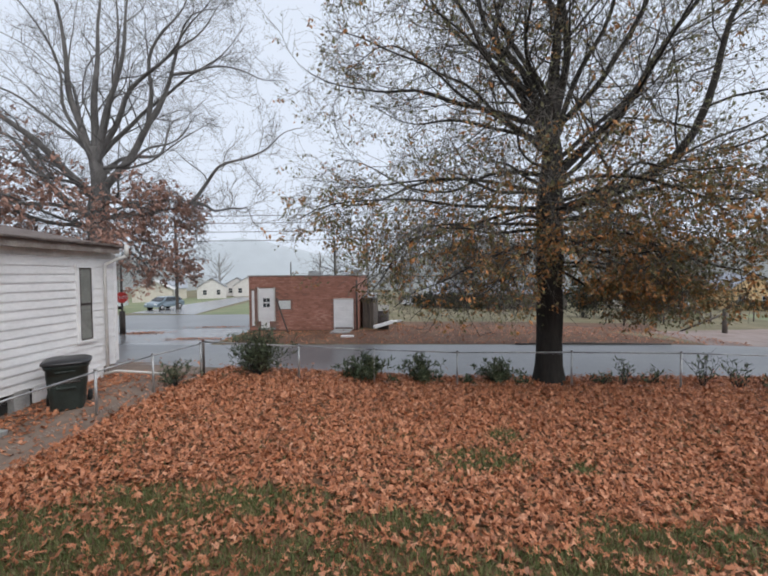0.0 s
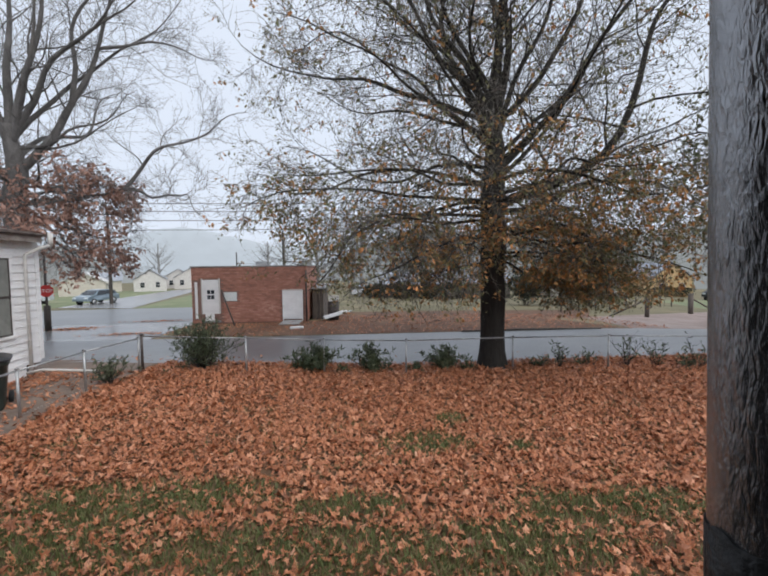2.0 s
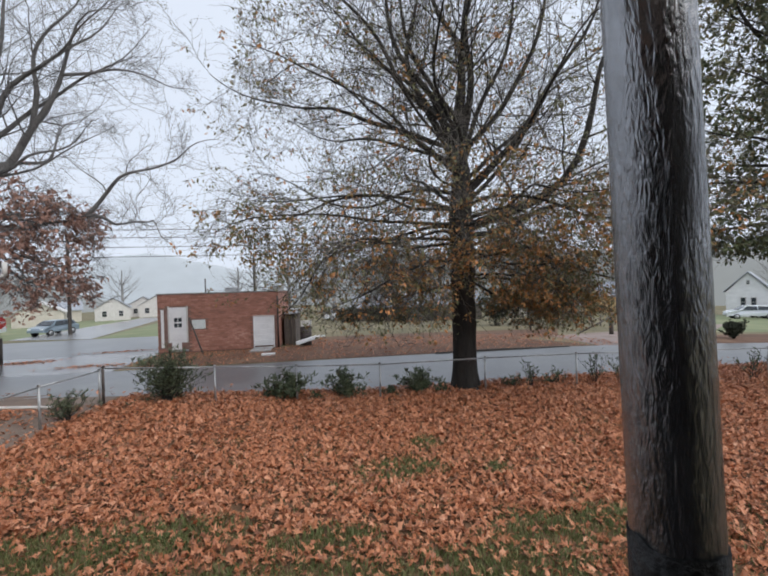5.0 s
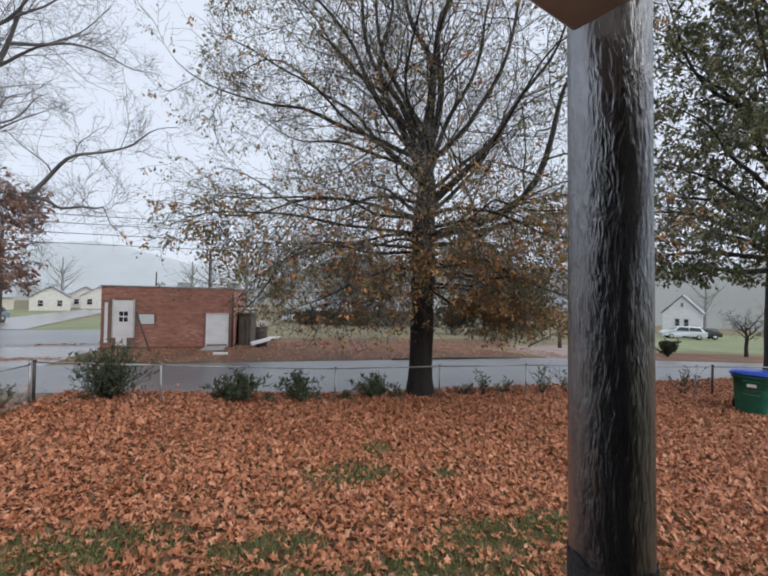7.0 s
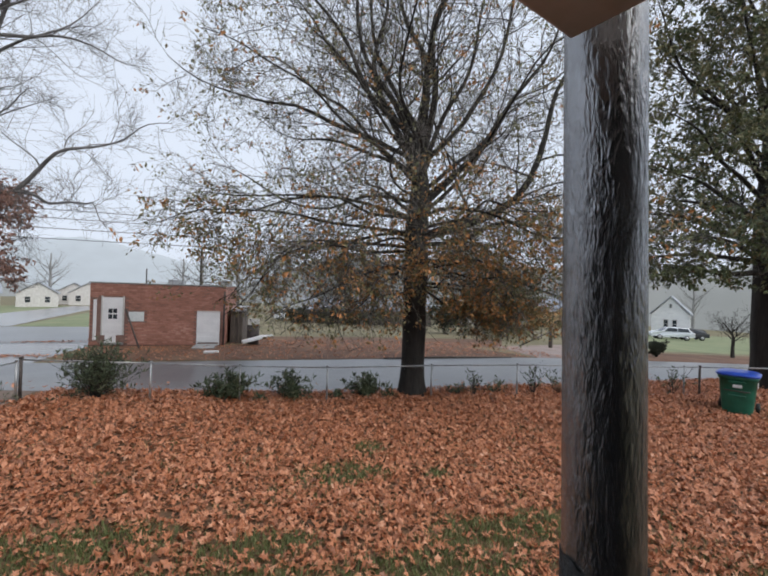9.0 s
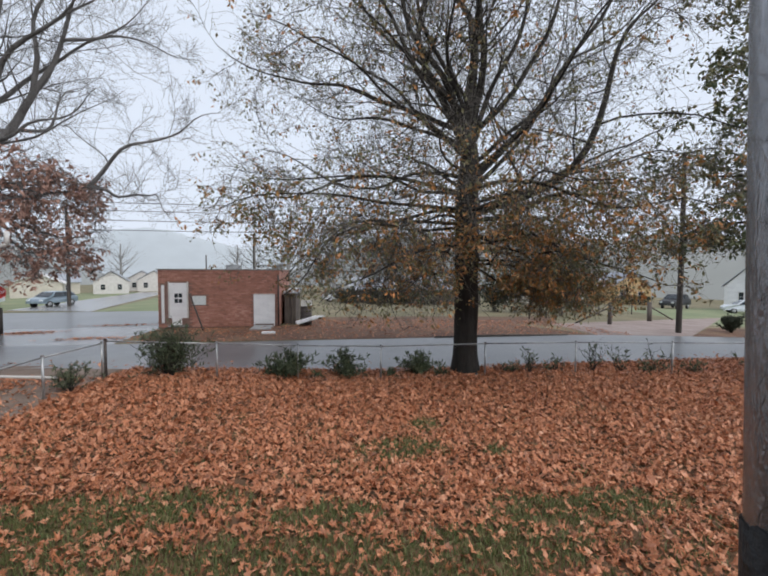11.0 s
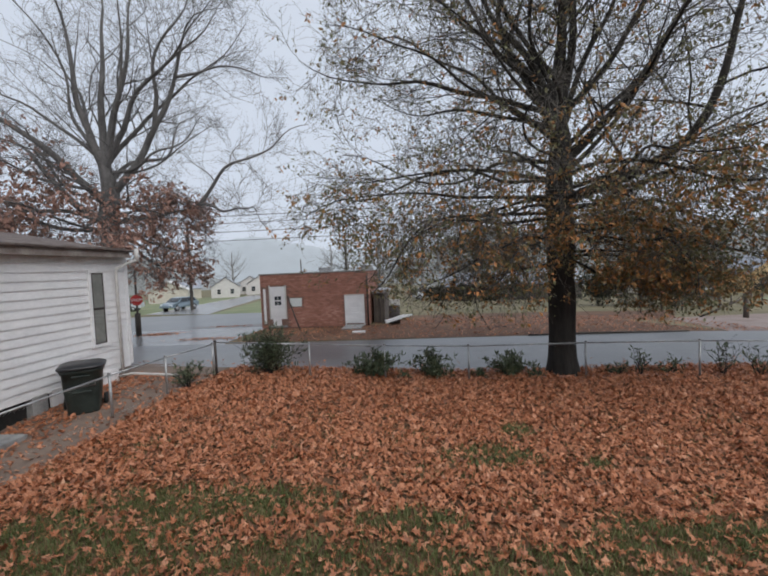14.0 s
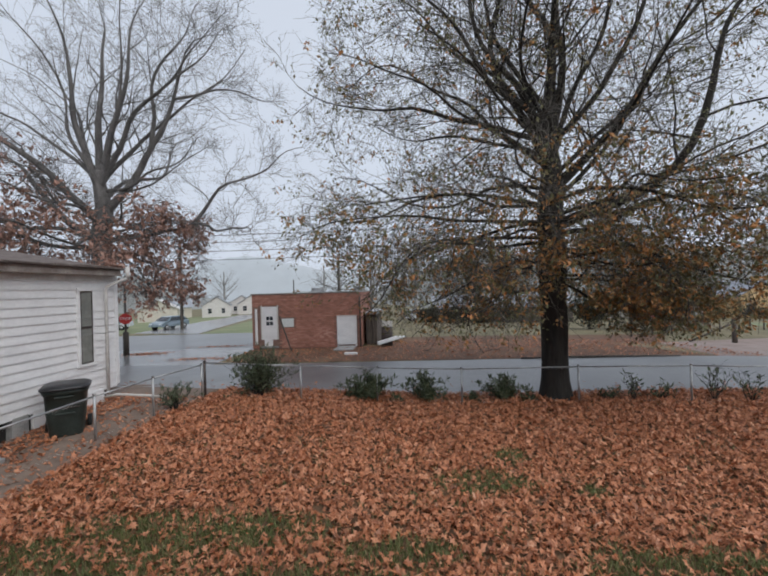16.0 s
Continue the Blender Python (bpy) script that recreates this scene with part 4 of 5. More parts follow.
def tree(name, base, trunk_h, trunk_r, top_h, limbs, seed, bark, label, leaf_sets, n_sec=13, n_ter=8, n_twig=4, sec_len=0.42, droop_below=4.5, twig_len=0.55, crooked=0.3, min_z=-9.0, spread=(38, 80), rise=0.0, twig_mat=None, twig_r=0.0034, top_r=0.35):
    """limbs: (azimuth, height on trunk or (limb, share along it), rise, rise at the end, length, radius).
    leaf_sets: (part name, material, size, chance by place, leaves per twig, clump size)."""
    random.seed(seed)
    th = thing(name, pose(*base), label, "tree")
    k = 22
    tp = [(0.06 * math.sin(i * 0.9 + seed) * smooth01(7, 16, i), 0.06 * math.cos(i * 0.7) * smooth01(7, 16, i), -0.25 + (top_h + 0.25) * i / k) for i in range(k + 1)]
    tr = []
    for q in tp:
        z = q[2]
        r = trunk_r * (1.0 + 0.35 * math.exp(-max(z, 0) / 0.3)) if z < trunk_h else trunk_r * (1 - (1 - top_r) * (z - trunk_h) / (top_h - trunk_h))
        tr.append(r)
    v, f = merge_tubes([(tp, tr, 26)])
    f.append([k * 26 + i for i in range(26)])
    out = []
    for i, (a, b, c) in enumerate(v):
        cx, cy = tp[i // 26][0], tp[i // 26][1]
        w = 1 + 0.10 * noise.noise(Vector(((a - cx) * 5, (b - cy) * 5, c * 0.8))) + 0.05 * noise.noise(Vector(((a - cx) * 16, (b - cy) * 16, c * 1.5)))
        out.append((cx + (a - cx) * w, cy + (b - cy) * w, c))
    link_mesh("trunk", out, f, bark, th, "", True)
    twigs, br, fine, made = [], [], [], []

    def low_end(q):
        return q[2] < min_z + rise * max(0.0, math.hypot(q[0], q[1]) - 2.8) + 0.75 * noise.noise(Vector((q[0], q[1], 0)) * 0.7)

    for n_limb, (az, hz, el, el2, L, r0) in enumerate(limbs):
        if isinstance(hz, tuple):
            st, _ = along(made[hz[0]], hz[1])
        else:
            st, _ = along(tp, min((hz + 0.25) / (top_h + 0.25), 0.99))
        lp, lr = bough(st, az, el, el2, L, r0, 0.007, 16, crooked, seed + n_limb * 3.7, min_z + 0.35)
        made.append(lp)
        v, f = merge_tubes([(lp, lr, 9)])
        link_mesh("limb", v, f, bark, th, "", True)
        low = not isinstance(hz, tuple) and hz < droop_below and el < 40
        turn = random.uniform(0, 360)
        for s in range(n_sec):
            u = 0.13 + 0.87 * (s + random.random()) / n_sec
            sp, sd = along(lp, u)
            sl = (L * sec_len * (1.05 - 0.7 * u) + 0.25) * random.choice((0.5, 0.75, 1.0, 1.25))
            rr = max(0.006, lr[min(int(u * 16), 15)] * random.uniform(0.22, 0.42))
            turn += 137.5 + random.uniform(-30, 30)
            spr = radians(random.uniform(*spread))
            ref = Vector((0, 0, 1)) if abs(sd.z) < 0.92 else Vector((1, 0, 0))
            ua = sd.cross(ref).normalized()
            wa = sd.cross(ua)
            sw = sd * math.cos(spr) + (ua * math.cos(radians(turn)) + wa * math.sin(radians(turn)) * 0.7) * math.sin(spr)
            sw.z += -0.05 if low else 0.12
            pp, pr = grow(sp, sw, sl, rr, 0.005, 8, -0.035 if low else 0.025, 0.17, min_z + 0.1)
            if low_end(pp[-1]):
                continue
            br.append((pp, pr, 5))
            for t in range(n_ter):
                u2 = 0.12 + 0.88 * (t + random.random()) / n_ter
                tp2, td = along(pp, u2)
                tl = sl * 0.5 * (1.1 - 0.6 * u2) * random.uniform(0.5, 1.25) + 0.2
                tw = side_way(td, random.uniform(32, 78), 0.04 if not low else -0.14)
                qq, qr = grow(tp2, tw, tl, twig_r * 1.6, twig_r, 5, -0.07 if low else 0.02, 0.2)
                if low_end(qq[-1]):
                    continue
                fine.append((qq, qr, 3))
                for w in range(n_twig):
                    u3 = 0.2 + 0.8 * (w + random.random()) / n_twig
                    p3, d3 = along(qq, u3)
                    w3 = side_way(d3, random.uniform(25, 70), -0.2 if low else 0.0)
                    q3, r3 = grow(p3, w3, twig_len * random.uniform(0.4, 1.2), twig_r, twig_r * 0.6, 3, -0.08 if low else 0.0, 0.22)
                    if low_end(q3[-1]):
                        continue
                    fine.append((q3, r3, 3))
                    twigs.append(q3)
    v, f = merge_tubes(br)
    tagged(link_mesh("branchwork", v, f, bark, th, "", True), kind="stuff")
    v, f = merge_tubes(fine)
    tagged(link_mesh("twiggery", v, f, twig_mat or bark, th, "", True), kind="stuff")
    for m, (pname, material, size, chance, per, clump_size) in enumerate(leaf_sets):
        pl = []
        for q in twigs:
            c = chance(q[-1])
            clump = 0.5 + 1.9 * max(-0.3, noise.noise(Vector(q[-1]) / clump_size + Vector((m * 5, 0, 0))))
            if random.random() < c * clump:
                mid = along(q, random.uniform(0.35, 1.0))[0]
                for _ in range(random.randint(max(1, per // 2), per)):
                    pl.append((mid.x + random.gauss(0, 0.055), mid.y + random.gauss(0, 0.055), mid.z + random.gauss(0, 0.045)))
        if pl:
            v, f = leaf_cloud(pl, size)
            tagged(link_mesh(pname, v, f, material, th), kind="stuff")
    return th


# main oak just beyond the fence
OAK = [(170, 5.3, 74, 84, 8, 0.114), (185, 6, 66, 80, 7.5, 0.0968), (120, 6.2, 84, 86, 8, 0.114), (30, 6, 84, 84, 8, 0.114), (350, 6.1, 76, 82, 8, 0.106), (10, 5.9, 64, 74, 8, 0.072), (260, 6.4, 78, 82, 7.5, 0.072),
       (357, 4.1, 26, 70, 9.5, 0.132), (5, 5, 40, 70, 9, 0.106), (350, 6.1, 48, 62, 8.5, 0.072), (12, 4.8, 30, 44, 8, 0.056), (338, 5.4, 34, 48, 7.5, 0.056),
       (358, 4, 8, -14, 7.2, 0.06), (345, 4.4, 14, -8, 6.8, 0.048), (20, 4.3, 12, -10, 7, 0.048), (5, 3.6, 3, -20, 6.2, 0.04), (330, 3.4, 2, -25, 4.8, 0.036), (30, 3.3, 0, -22, 5.5, 0.036), (350, 2.9, -4, -24, 3.8, 0.028), (10, 2.8, -4, -20, 3.4, 0.024), (318, 3, 0, -26, 3.2, 0.028),
       (180, 6.3, 12, 24, 6.88, 0.064), (190, 6.7, 36, 44, 6.98, 0.064), (172, 5.9, 24, 14, 6.32, 0.048), (200, 5.6, 18, 8, 6.14, 0.048), (165, 5.1, 14, -2, 6.14, 0.048), (185, 4.7, 8, -8, 6.32, 0.052), (210, 4.6, 10, -10, 5.58, 0.044), (178, 4.3, 4, -16, 6.32, 0.044), (195, 3.9, 2, -22, 5.77, 0.04), (160, 3.8, 2, -22, 5.77, 0.04), (182, 3.4, -2, -26, 4.84, 0.036), (215, 3.4, 0, -26, 4.28, 0.036), (187, 2.75, -4, -6, 3.16, 0.036),
       (205, 6.7, 54, 62, 7.5, 0.056), (165, 6.6, 52, 58, 7.5, 0.056),
       (270, 6, 30, 30, 5.5, 0.048), (240, 5.4, 25, 15, 5.8, 0.044), (300, 5.2, 22, 15, 5.8, 0.044), (255, 4.6, 12, -5, 5, 0.04), (285, 4.2, 8, -14, 4.6, 0.04), (310, 4.7, 14, -4, 5.8, 0.044), (235, 3.9, 4, -20, 4.6, 0.036), (272, 3.5, 0, -24, 3.4, 0.032),
       (60, 4.4, 18, 4, 6.5, 0.044), (95, 4.8, 22, 8, 6.5, 0.044), (130, 4.2, 14, -8, 6.5, 0.044), (75, 3.5, 4, -18, 5.5, 0.04), (110, 3.4, 4, -18, 5.2, 0.04), (145, 5.8, 36, 34, 6.32, 0.048), (50, 5.8, 40, 44, 7.5, 0.052), (90, 6.2, 55, 60, 7.5, 0.056)]


def oak_green(p):
    r = math.hypot(p[0], p[1])
    side = smooth01(0.3, 2.0, p[0]) * (1 - smooth01(4.6, 7.5, p[2])) * (1 - 0.85 * smooth01(2.8, 4.2, p[0]) * (1 - smooth01(3.6, 4.6, p[2])))
    return 0.42 + 0.3 * smooth01(1.5, 5.5, r) + 1.1 * side + 0.3 * (1 - smooth01(3.0, 4.6, p[2])) * smooth01(-2.0, -0.5, p[0])


def oak_rust(p):
    r = math.hypot(p[0], p[1])
    low = max(0.0, 1.0 - abs(p[2] - 3.2) * 0.42) * (1.15 if 0.2 < p[0] < 3.0 else 0.35 if p[0] > 3.0 else 0.75 - 0.4 * smooth01(-0.8, -2.4, p[0]))
    return low + (0.9 if r < 2.2 and 2.2 < p[2] < 6.2 else 0.0) + 0.08


tree("oak_tree", (4.30, 10.3, 0.0), 4.6, 0.31, 7.0, OAK, 11, M_BARK, "big dark-barked oak with thinning olive and rust leaves", [
    ("leaves", M_CROWN, 0.085, oak_green, 4, 0.9),
    ("rust_leaves", M_RUST, 0.098, oak_rust, 8, 0.5)], n_sec=15, n_ter=8, n_twig=4, min_z=1.5, crooked=0.6, rise=0.30, twig_mat=M_TWIG, droop_below=5.0, top_r=0.45)

# bare-topped tree behind the white house
PLANE = [(178, 6.5, 72, 84, 8.5, 0.15), (140, 6.9, 84, 86, 8.5, 0.15), (10, 7.1, 74, 80, 8, 0.13), (355, 7.2, 50, 48, 8, 0.11), (2, 5.9, 48, 36, 8.8, 0.15), (10, (4, 0.36), 82, 62, 6.5, 0.085), (350, (3, 0.4), 28, 22, 5, 0.05),
         (358, 6.8, 8, -2, 5, 0.065), (0, 4.9, 6, 8, 4.4, 0.11), (5, (8, 0.9), 46, 18, 5.5, 0.065), (340, (8, 0.9), 0, -22, 4.2, 0.05), (15, (4, 0.6), 20, 8, 4.5, 0.05),
         (182, 5.5, 54, 26, 7.8, 0.16), (178, 4.8, 38, 20, 7.8, 0.15), (200, 7.2, 46, 30, 6.5, 0.07), (160, 6.9, 60, 60, 7, 0.09), (250, 6.6, 60, 62, 7, 0.08), (80, 6.4, 50, 45, 7.5, 0.08), (320, 6.8, 58, 50, 7.5, 0.08), (40, 7.0, 62, 60, 8, 0.09),
         (192, 4.6, 12, -6, 6.5, 0.08), (340, 4.8, 6, -22, 4.8, 0.05), (10, 4.4, 0, -20, 4.8, 0.05), (352, 4.0, -4, -26, 4.6, 0.05), (325, 4.3, 0, -24, 4.2, 0.05), (300, 4.7, 6, -18, 4.4, 0.05), (265, 4.9, 8, -14, 4.4, 0.05), (235, 4.6, 8, -12, 5.2, 0.05), (212, 5.0, 14, -6, 5.6, 0.06), (160, 5.0, 12, -8, 5.2, 0.05), (205, 5.9, 30, 10, 6, 0.06), (330, 5.3, 14, -10, 4.2, 0.05), (20, 5.2, 14, -8, 4.0, 0.05), (285, 5.5, 20, 0, 4.0, 0.05), (245, 5.6, 24, 6, 4.8, 0.05), (0, 5.4, 16, -6, 3.6, 0.045)]


def plane_brown(p):
    if p[0] > 0:
        return (1 - smooth01(5.4, 6.6, p[2])) * (1 - smooth01(3.6, 4.6, p[0])) * 0.95
    return (1 - smooth01(6.0, 10.0, p[2] + 1.2 * max(0.0, 2.5 + p[0]))) * 1.0


tree("tree", (-10.85, 15.0, ground_z(-10.85, 15.0)), 5.8, 0.34, 7.6, PLANE, 23, M_BARK_GREY, "tall grey-barked tree, bare above with brown lower leaves", [
    ("brown_leaves", M_BROWNLEAF, 0.17, plane_brown, 6, 1.1)], n_sec=11, n_ter=7, n_twig=4, droop_below=5.3, twig_len=0.65, min_z=2.3, crooked=0.65, spread=(38, 80), twig_r=0.0042, top_r=0.5)

# dark leafy tree by the green bin
DARK = [(180, 3.7, 4, -14, 5.0, 0.10), (165, 4.0, 8, -10, 5.4, 0.09), (200, 4.1, 8, -12, 5.4, 0.09), (220, 3.7, 4, -14, 4.8, 0.08), (150, 4.5, 18, 4, 5.5, 0.09), (185, 5.0, 20, 6, 6.0, 0.10), (240, 4.3, 14, -6, 5, 0.08), (270, 3.6, 6, -14, 4.4, 0.08), (175, 6.2, 40, 24, 6.2, 0.10), (215, 6.4, 36, 24, 5.8, 0.09), (120, 5.2, 26, 20, 5, 0.08), (190, 7.4, 58, 44, 6, 0.10),
        (0, 5, 26, 20, 5, 0.08), (60, 5, 26, 20, 5, 0.08), (300, 4.8, 22, 10, 5, 0.08), (250, 6.5, 48, 40, 5.5, 0.08), (140, 7, 52, 50, 5.5, 0.08), (30, 7, 58, 60, 5, 0.08), (180, 7.7, 36, 26, 6.8, 0.09), (200, 8.2, 46, 38, 6.5, 0.08), (160, 8.0, 48, 40, 6, 0.08), (185, 5.8, 22, 8, 6.6, 0.08), (215, 8.6, 58, 50, 6, 0.07), (230, 5.6, 24, 12, 6, 0.07), (180, 9.2, 64, 58, 6, 0.07)]


def dark_low(p):
    return 1.9 - 1.4 * smooth01(4.8, 7.5, p[2])


def dark_high(p):
    return 0.5 + 0.9 * smooth01(4.5, 7.0, p[2])


tree("leafy_tree", (16.0, 9.4, 0.0), 5.5, 0.46, 10.5, DARK, 37, M_BARK, "dark-trunked tree with dark green leaves, olive and rusty above", [
    ("leaves", M_DARKGREEN, 0.15, dark_low, 8, 1.2), ("olive_leaves", M_CROWN, 0.14, dark_high, 6, 1.0)], n_sec=11, n_ter=7, n_twig=4, droop_below=4.6, min_z=3.2, crooked=0.3, twig_mat=M_TWIG)


# small leafless tree across the street, and far bare trees
def bare_limbs(n, z0, z1, L, r, el, seed):
    random.seed(seed)
    return [(360 * i / n + random.uniform(-20, 20), random.uniform(z0, z1), el + random.uniform(-12, 12), el + random.uniform(-6, 24), L * random.uniform(0.8, 1.2), r) for i in range(n)]


tree("young_tree", (28.4, 19.05, ground_z(28.4, 19.05)), 1.0, 0.09, 1.8, bare_limbs(9, 0.9, 1.7, 1.35, 0.03, 36, 4), 5, M_BARK, "small leafless round-headed tree on the verge", [], n_sec=7, n_ter=4, n_twig=2, droop_below=0, twig_len=0.25)
far_tree = tree("bare_tree", (10, 62, ground_z(10, 62)), 4.0, 0.3, 11.5, bare_limbs(14, 3.0, 8.0, 5.5, 0.10, 40, 8), 9, M_BARK_HAZED, "bare grey tree in the far mist", [], n_sec=6, n_ter=4, n_twig=2, droop_below=0, twig_len=0.9)
tagged(far_tree, group="far bare trees")
random.seed(77)
for x, y in ((2, 70), (18, 66), (27, 72), (-6, 75), (40, 78), (-14, 88), (-60, 84), (-70, 70), (-22, 110), (80, 62), (34, 90), (-50, 110)):
    s = random.uniform(0.8, 1.25)
    copy_thing(far_tree, at_ground(x, y, random.uniform(0, 360)) @ Matrix.Scale(s, 4))


def bush(name, x, y, h, w, n, material, label, stems=26, size=0.075, seed=1, wide=0.13):
    random.seed(seed)
    th = thing(name, at_ground(x, y), label, "shrub")
    br, pl = [], []
    for i in range(stems):
        a = random.uniform(0, 2 * math.pi)
        e = radians(random.uniform(35, 85))
        way = (math.cos(a) * math.cos(e) * w / h, math.sin(a) * math.cos(e) * w / h, math.sin(e))
        p, r = grow((random.gauss(0, 0.06 * w), random.gauss(0, 0.06 * w), -0.03), way, h * random.uniform(0.65, 1.15), 0.008, 0.003, 6, -0.03, 0.16)
        br.append((p, r, 3))
        for k in range(4):
            q, d = along(p, random.uniform(0.25, 0.95))
            p2, r2 = grow(q, side_way(d, 40), h * random.uniform(0.15, 0.35), 0.004, 0.002, 3, 0, 0.2)
            br.append((p2, r2, 3))
            for _ in range(n):
                z, _d = along(p2, random.uniform(0, 1))
                pl.append(tuple(z))
    v, f = merge_tubes(br)
    tagged(link_mesh("branchwork", v, f, M_BARK, th), kind="stuff")
    v, f = leaf_cloud(pl, size, -0.5, wide)
    tagged(link_mesh("leaves", v, f, material, th), kind="stuff")
    return th


SHRUB = "evergreen shrub growing through the chain-link fence"
bush("shrub", -2.95, 9.95, 1.12, 0.62, 6, M_SHRUB, "bushy dark green shrub beside the chain-link fence", 90, 0.13, 1, 0.1)
bush("shrub", -0.5, 10.0, 0.55, 0.65, 6, M_SHRUB, SHRUB, 24, 0.13, 2)
bush("shrub", -0.15, 9.95, 0.72, 0.5, 7, M_SHRUB, SHRUB, 26, 0.13, 3)
bush("shrub", 1.1, 10.1, 0.66, 0.65, 7, M_SHRUB, SHRUB, 30, 0.13, 4)
bush("shrub", 2.95, 10.05, 0.62, 0.6, 7, M_SHRUB, SHRUB, 30, 0.13, 5)
bush("shrub", 2.2, 10.0, 0.3, 0.4, 6, M_SHRUB, SHRUB, 16, 0.07, 6)
bush("shrub", -4.42, 8.75, 0.6, 0.5, 7, M_SHRUB, "olive green shrub at the side fence", 26, 0.07, 7)
for i, (x, y, h, w) in enumerate(((5.4, 9.95, 0.35, 0.45), (5.9, 9.9, 0.6, 0.3), (6.6, 9.9, 0.4, 0.5), (7.6, 9.75, 0.7, 0.22), (8.3, 9.6, 0.6, 0.4), (8.9, 9.5, 0.35, 0.5), (9.3, 9.5, 0.7, 0.4), (10.2, 9.35, 0.35, 0.4), (11.7, 9.1, 0.8, 0.45), (0.4, 9.9, 0.2, 0.5), (3.6, 9.95, 0.25, 0.5))):
    bush("shrub", x, y, h * 1.1, w, 1, M_SHRUB, "sparse weedy shrub along the chain-link fence", 14, 0.13, 20 + i)
bush("shrub", 20.9, 17.7, 0.85, 0.42, 26, M_HEDGE, "rounded dark clipped shrub on the verge", 70, 0.08, 50, 0.3)
for i, (x, y, h, w) in enumerate(((6, 46, 1.7, 2.4), (9, 46.4, 1.8, 2.4), (12, 46.8, 1.7, 2.4), (3, 45.6, 1.5, 2.2))):
    bush("hedge", x, y, h, w, 8, M_HEDGE, "dark hedge clump before far houses", 60, 0.35, 60 + i, 0.3)



def clipped_hedge(x0, x1, y, h, depth, label, seed):
    """A long boxy hedge of many small leaves over dark stems."""
    random.seed(seed)
    th = thing("hedge", at_ground((x0 + x1) / 2, y), label, "hedge")
    w = (x1 - x0) / 2
    stems, pl = [], []
    for i in range(int(w * 6)):
        x = -w + 2 * w * (i + random.random()) / int(w * 6)
        stems.append(grow((x, random.uniform(-0.3, 0.3), -0.3), (random.gauss(0, 0.2), random.gauss(0, 0.2), 1), h * 0.95, 0.04, 0.015, 5, 0, 0.12) + (4,))
    for _ in range(int(w * 700)):
        x, yy, u = random.uniform(-w, w), random.uniform(-depth, depth), random.random()
        top = h * (0.92 + 0.14 * noise.noise(Vector((x * 0.9, seed, 0)))) * (1 - 0.1 * (abs(x) / w) ** 6)
        pl.append((x, yy * (1 + 0.12 * noise.noise(Vector((x, u * 3, seed)))), top * u ** 0.7))
    v, f = merge_tubes(stems)
    tagged(link_mesh("branchwork", v, f, M_BARK, th), kind="stuff")
    v, f = leaf_cloud(pl, 0.16, -0.3, 0.35)
    tagged(link_mesh("leaves", v, f, M_HEDGE, th), kind="stuff")
    return th


clipped_hedge(40.4, 45.2, 60, 1.65, 0.7, "dark clipped hedge before the pale low house", 81)
clipped_hedge(47.0, 53.7, 60, 1.6, 0.7, "dark clipped hedge before the yellow house", 82)
bush("shrub", -31.5, 41.5, 1.9, 1.6, 10, M_HEDGE, "dark rounded shrub at the lawn edge", 60, 0.25, 95, 0.3)
bush("tree_clump", 19.5, 31, 4.2, 3.6, 16, M_OLIVE, "yellow-olive leafy clump behind the gravel drive", 60, 0.2, 90, 0.3)
bush("tree_clump", 15.0, 33, 3.4, 3.2, 14, M_HEDGE, "dark leafy clump behind the gravel drive", 60, 0.2, 91, 0.3)

# ---- misty hills, haze held in their glowing colour ----
def ridge(name, dist, a0, a1, h, material, seed, label):
    vs, fs = [], []
    n = 160
    for i in range(n + 1):
        a = radians(a0 + (a1 - a0) * i / n)
        x, y = dist * math.sin(a), dist * math.cos(a)
        edge = smooth01(0, 0.15, i / n) * smooth01(0, 0.15, 1 - i / n)
        top = h * edge * (0.72 + 0.5 * noise.noise(Vector((i * 0.05, seed, 0)))) + h * 0.05 * noise.noise(Vector((i * 0.6, seed, 3))) + h * 0.02 * random.random()
        for k in range(4):
            u = k / 3
            vs.append((x * (1 + 0.35 * u), y * (1 + 0.35 * u), -12 + (top + 12) * math.sin(u * math.pi / 2)))
    for i in range(n):
        for k in range(3):
            a = i * 4 + k
            fs.append((a, a + 4, a + 5, a + 1))
    return tagged(link_mesh(name, vs, fs, material, None, "", True), label, "hill", kind="structure")


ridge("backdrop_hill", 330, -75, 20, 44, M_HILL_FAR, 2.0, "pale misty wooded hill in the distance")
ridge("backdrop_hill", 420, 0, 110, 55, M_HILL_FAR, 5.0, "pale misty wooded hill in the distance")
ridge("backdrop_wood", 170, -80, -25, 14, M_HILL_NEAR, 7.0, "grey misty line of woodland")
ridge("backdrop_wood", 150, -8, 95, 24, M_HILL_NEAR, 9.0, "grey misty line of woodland")


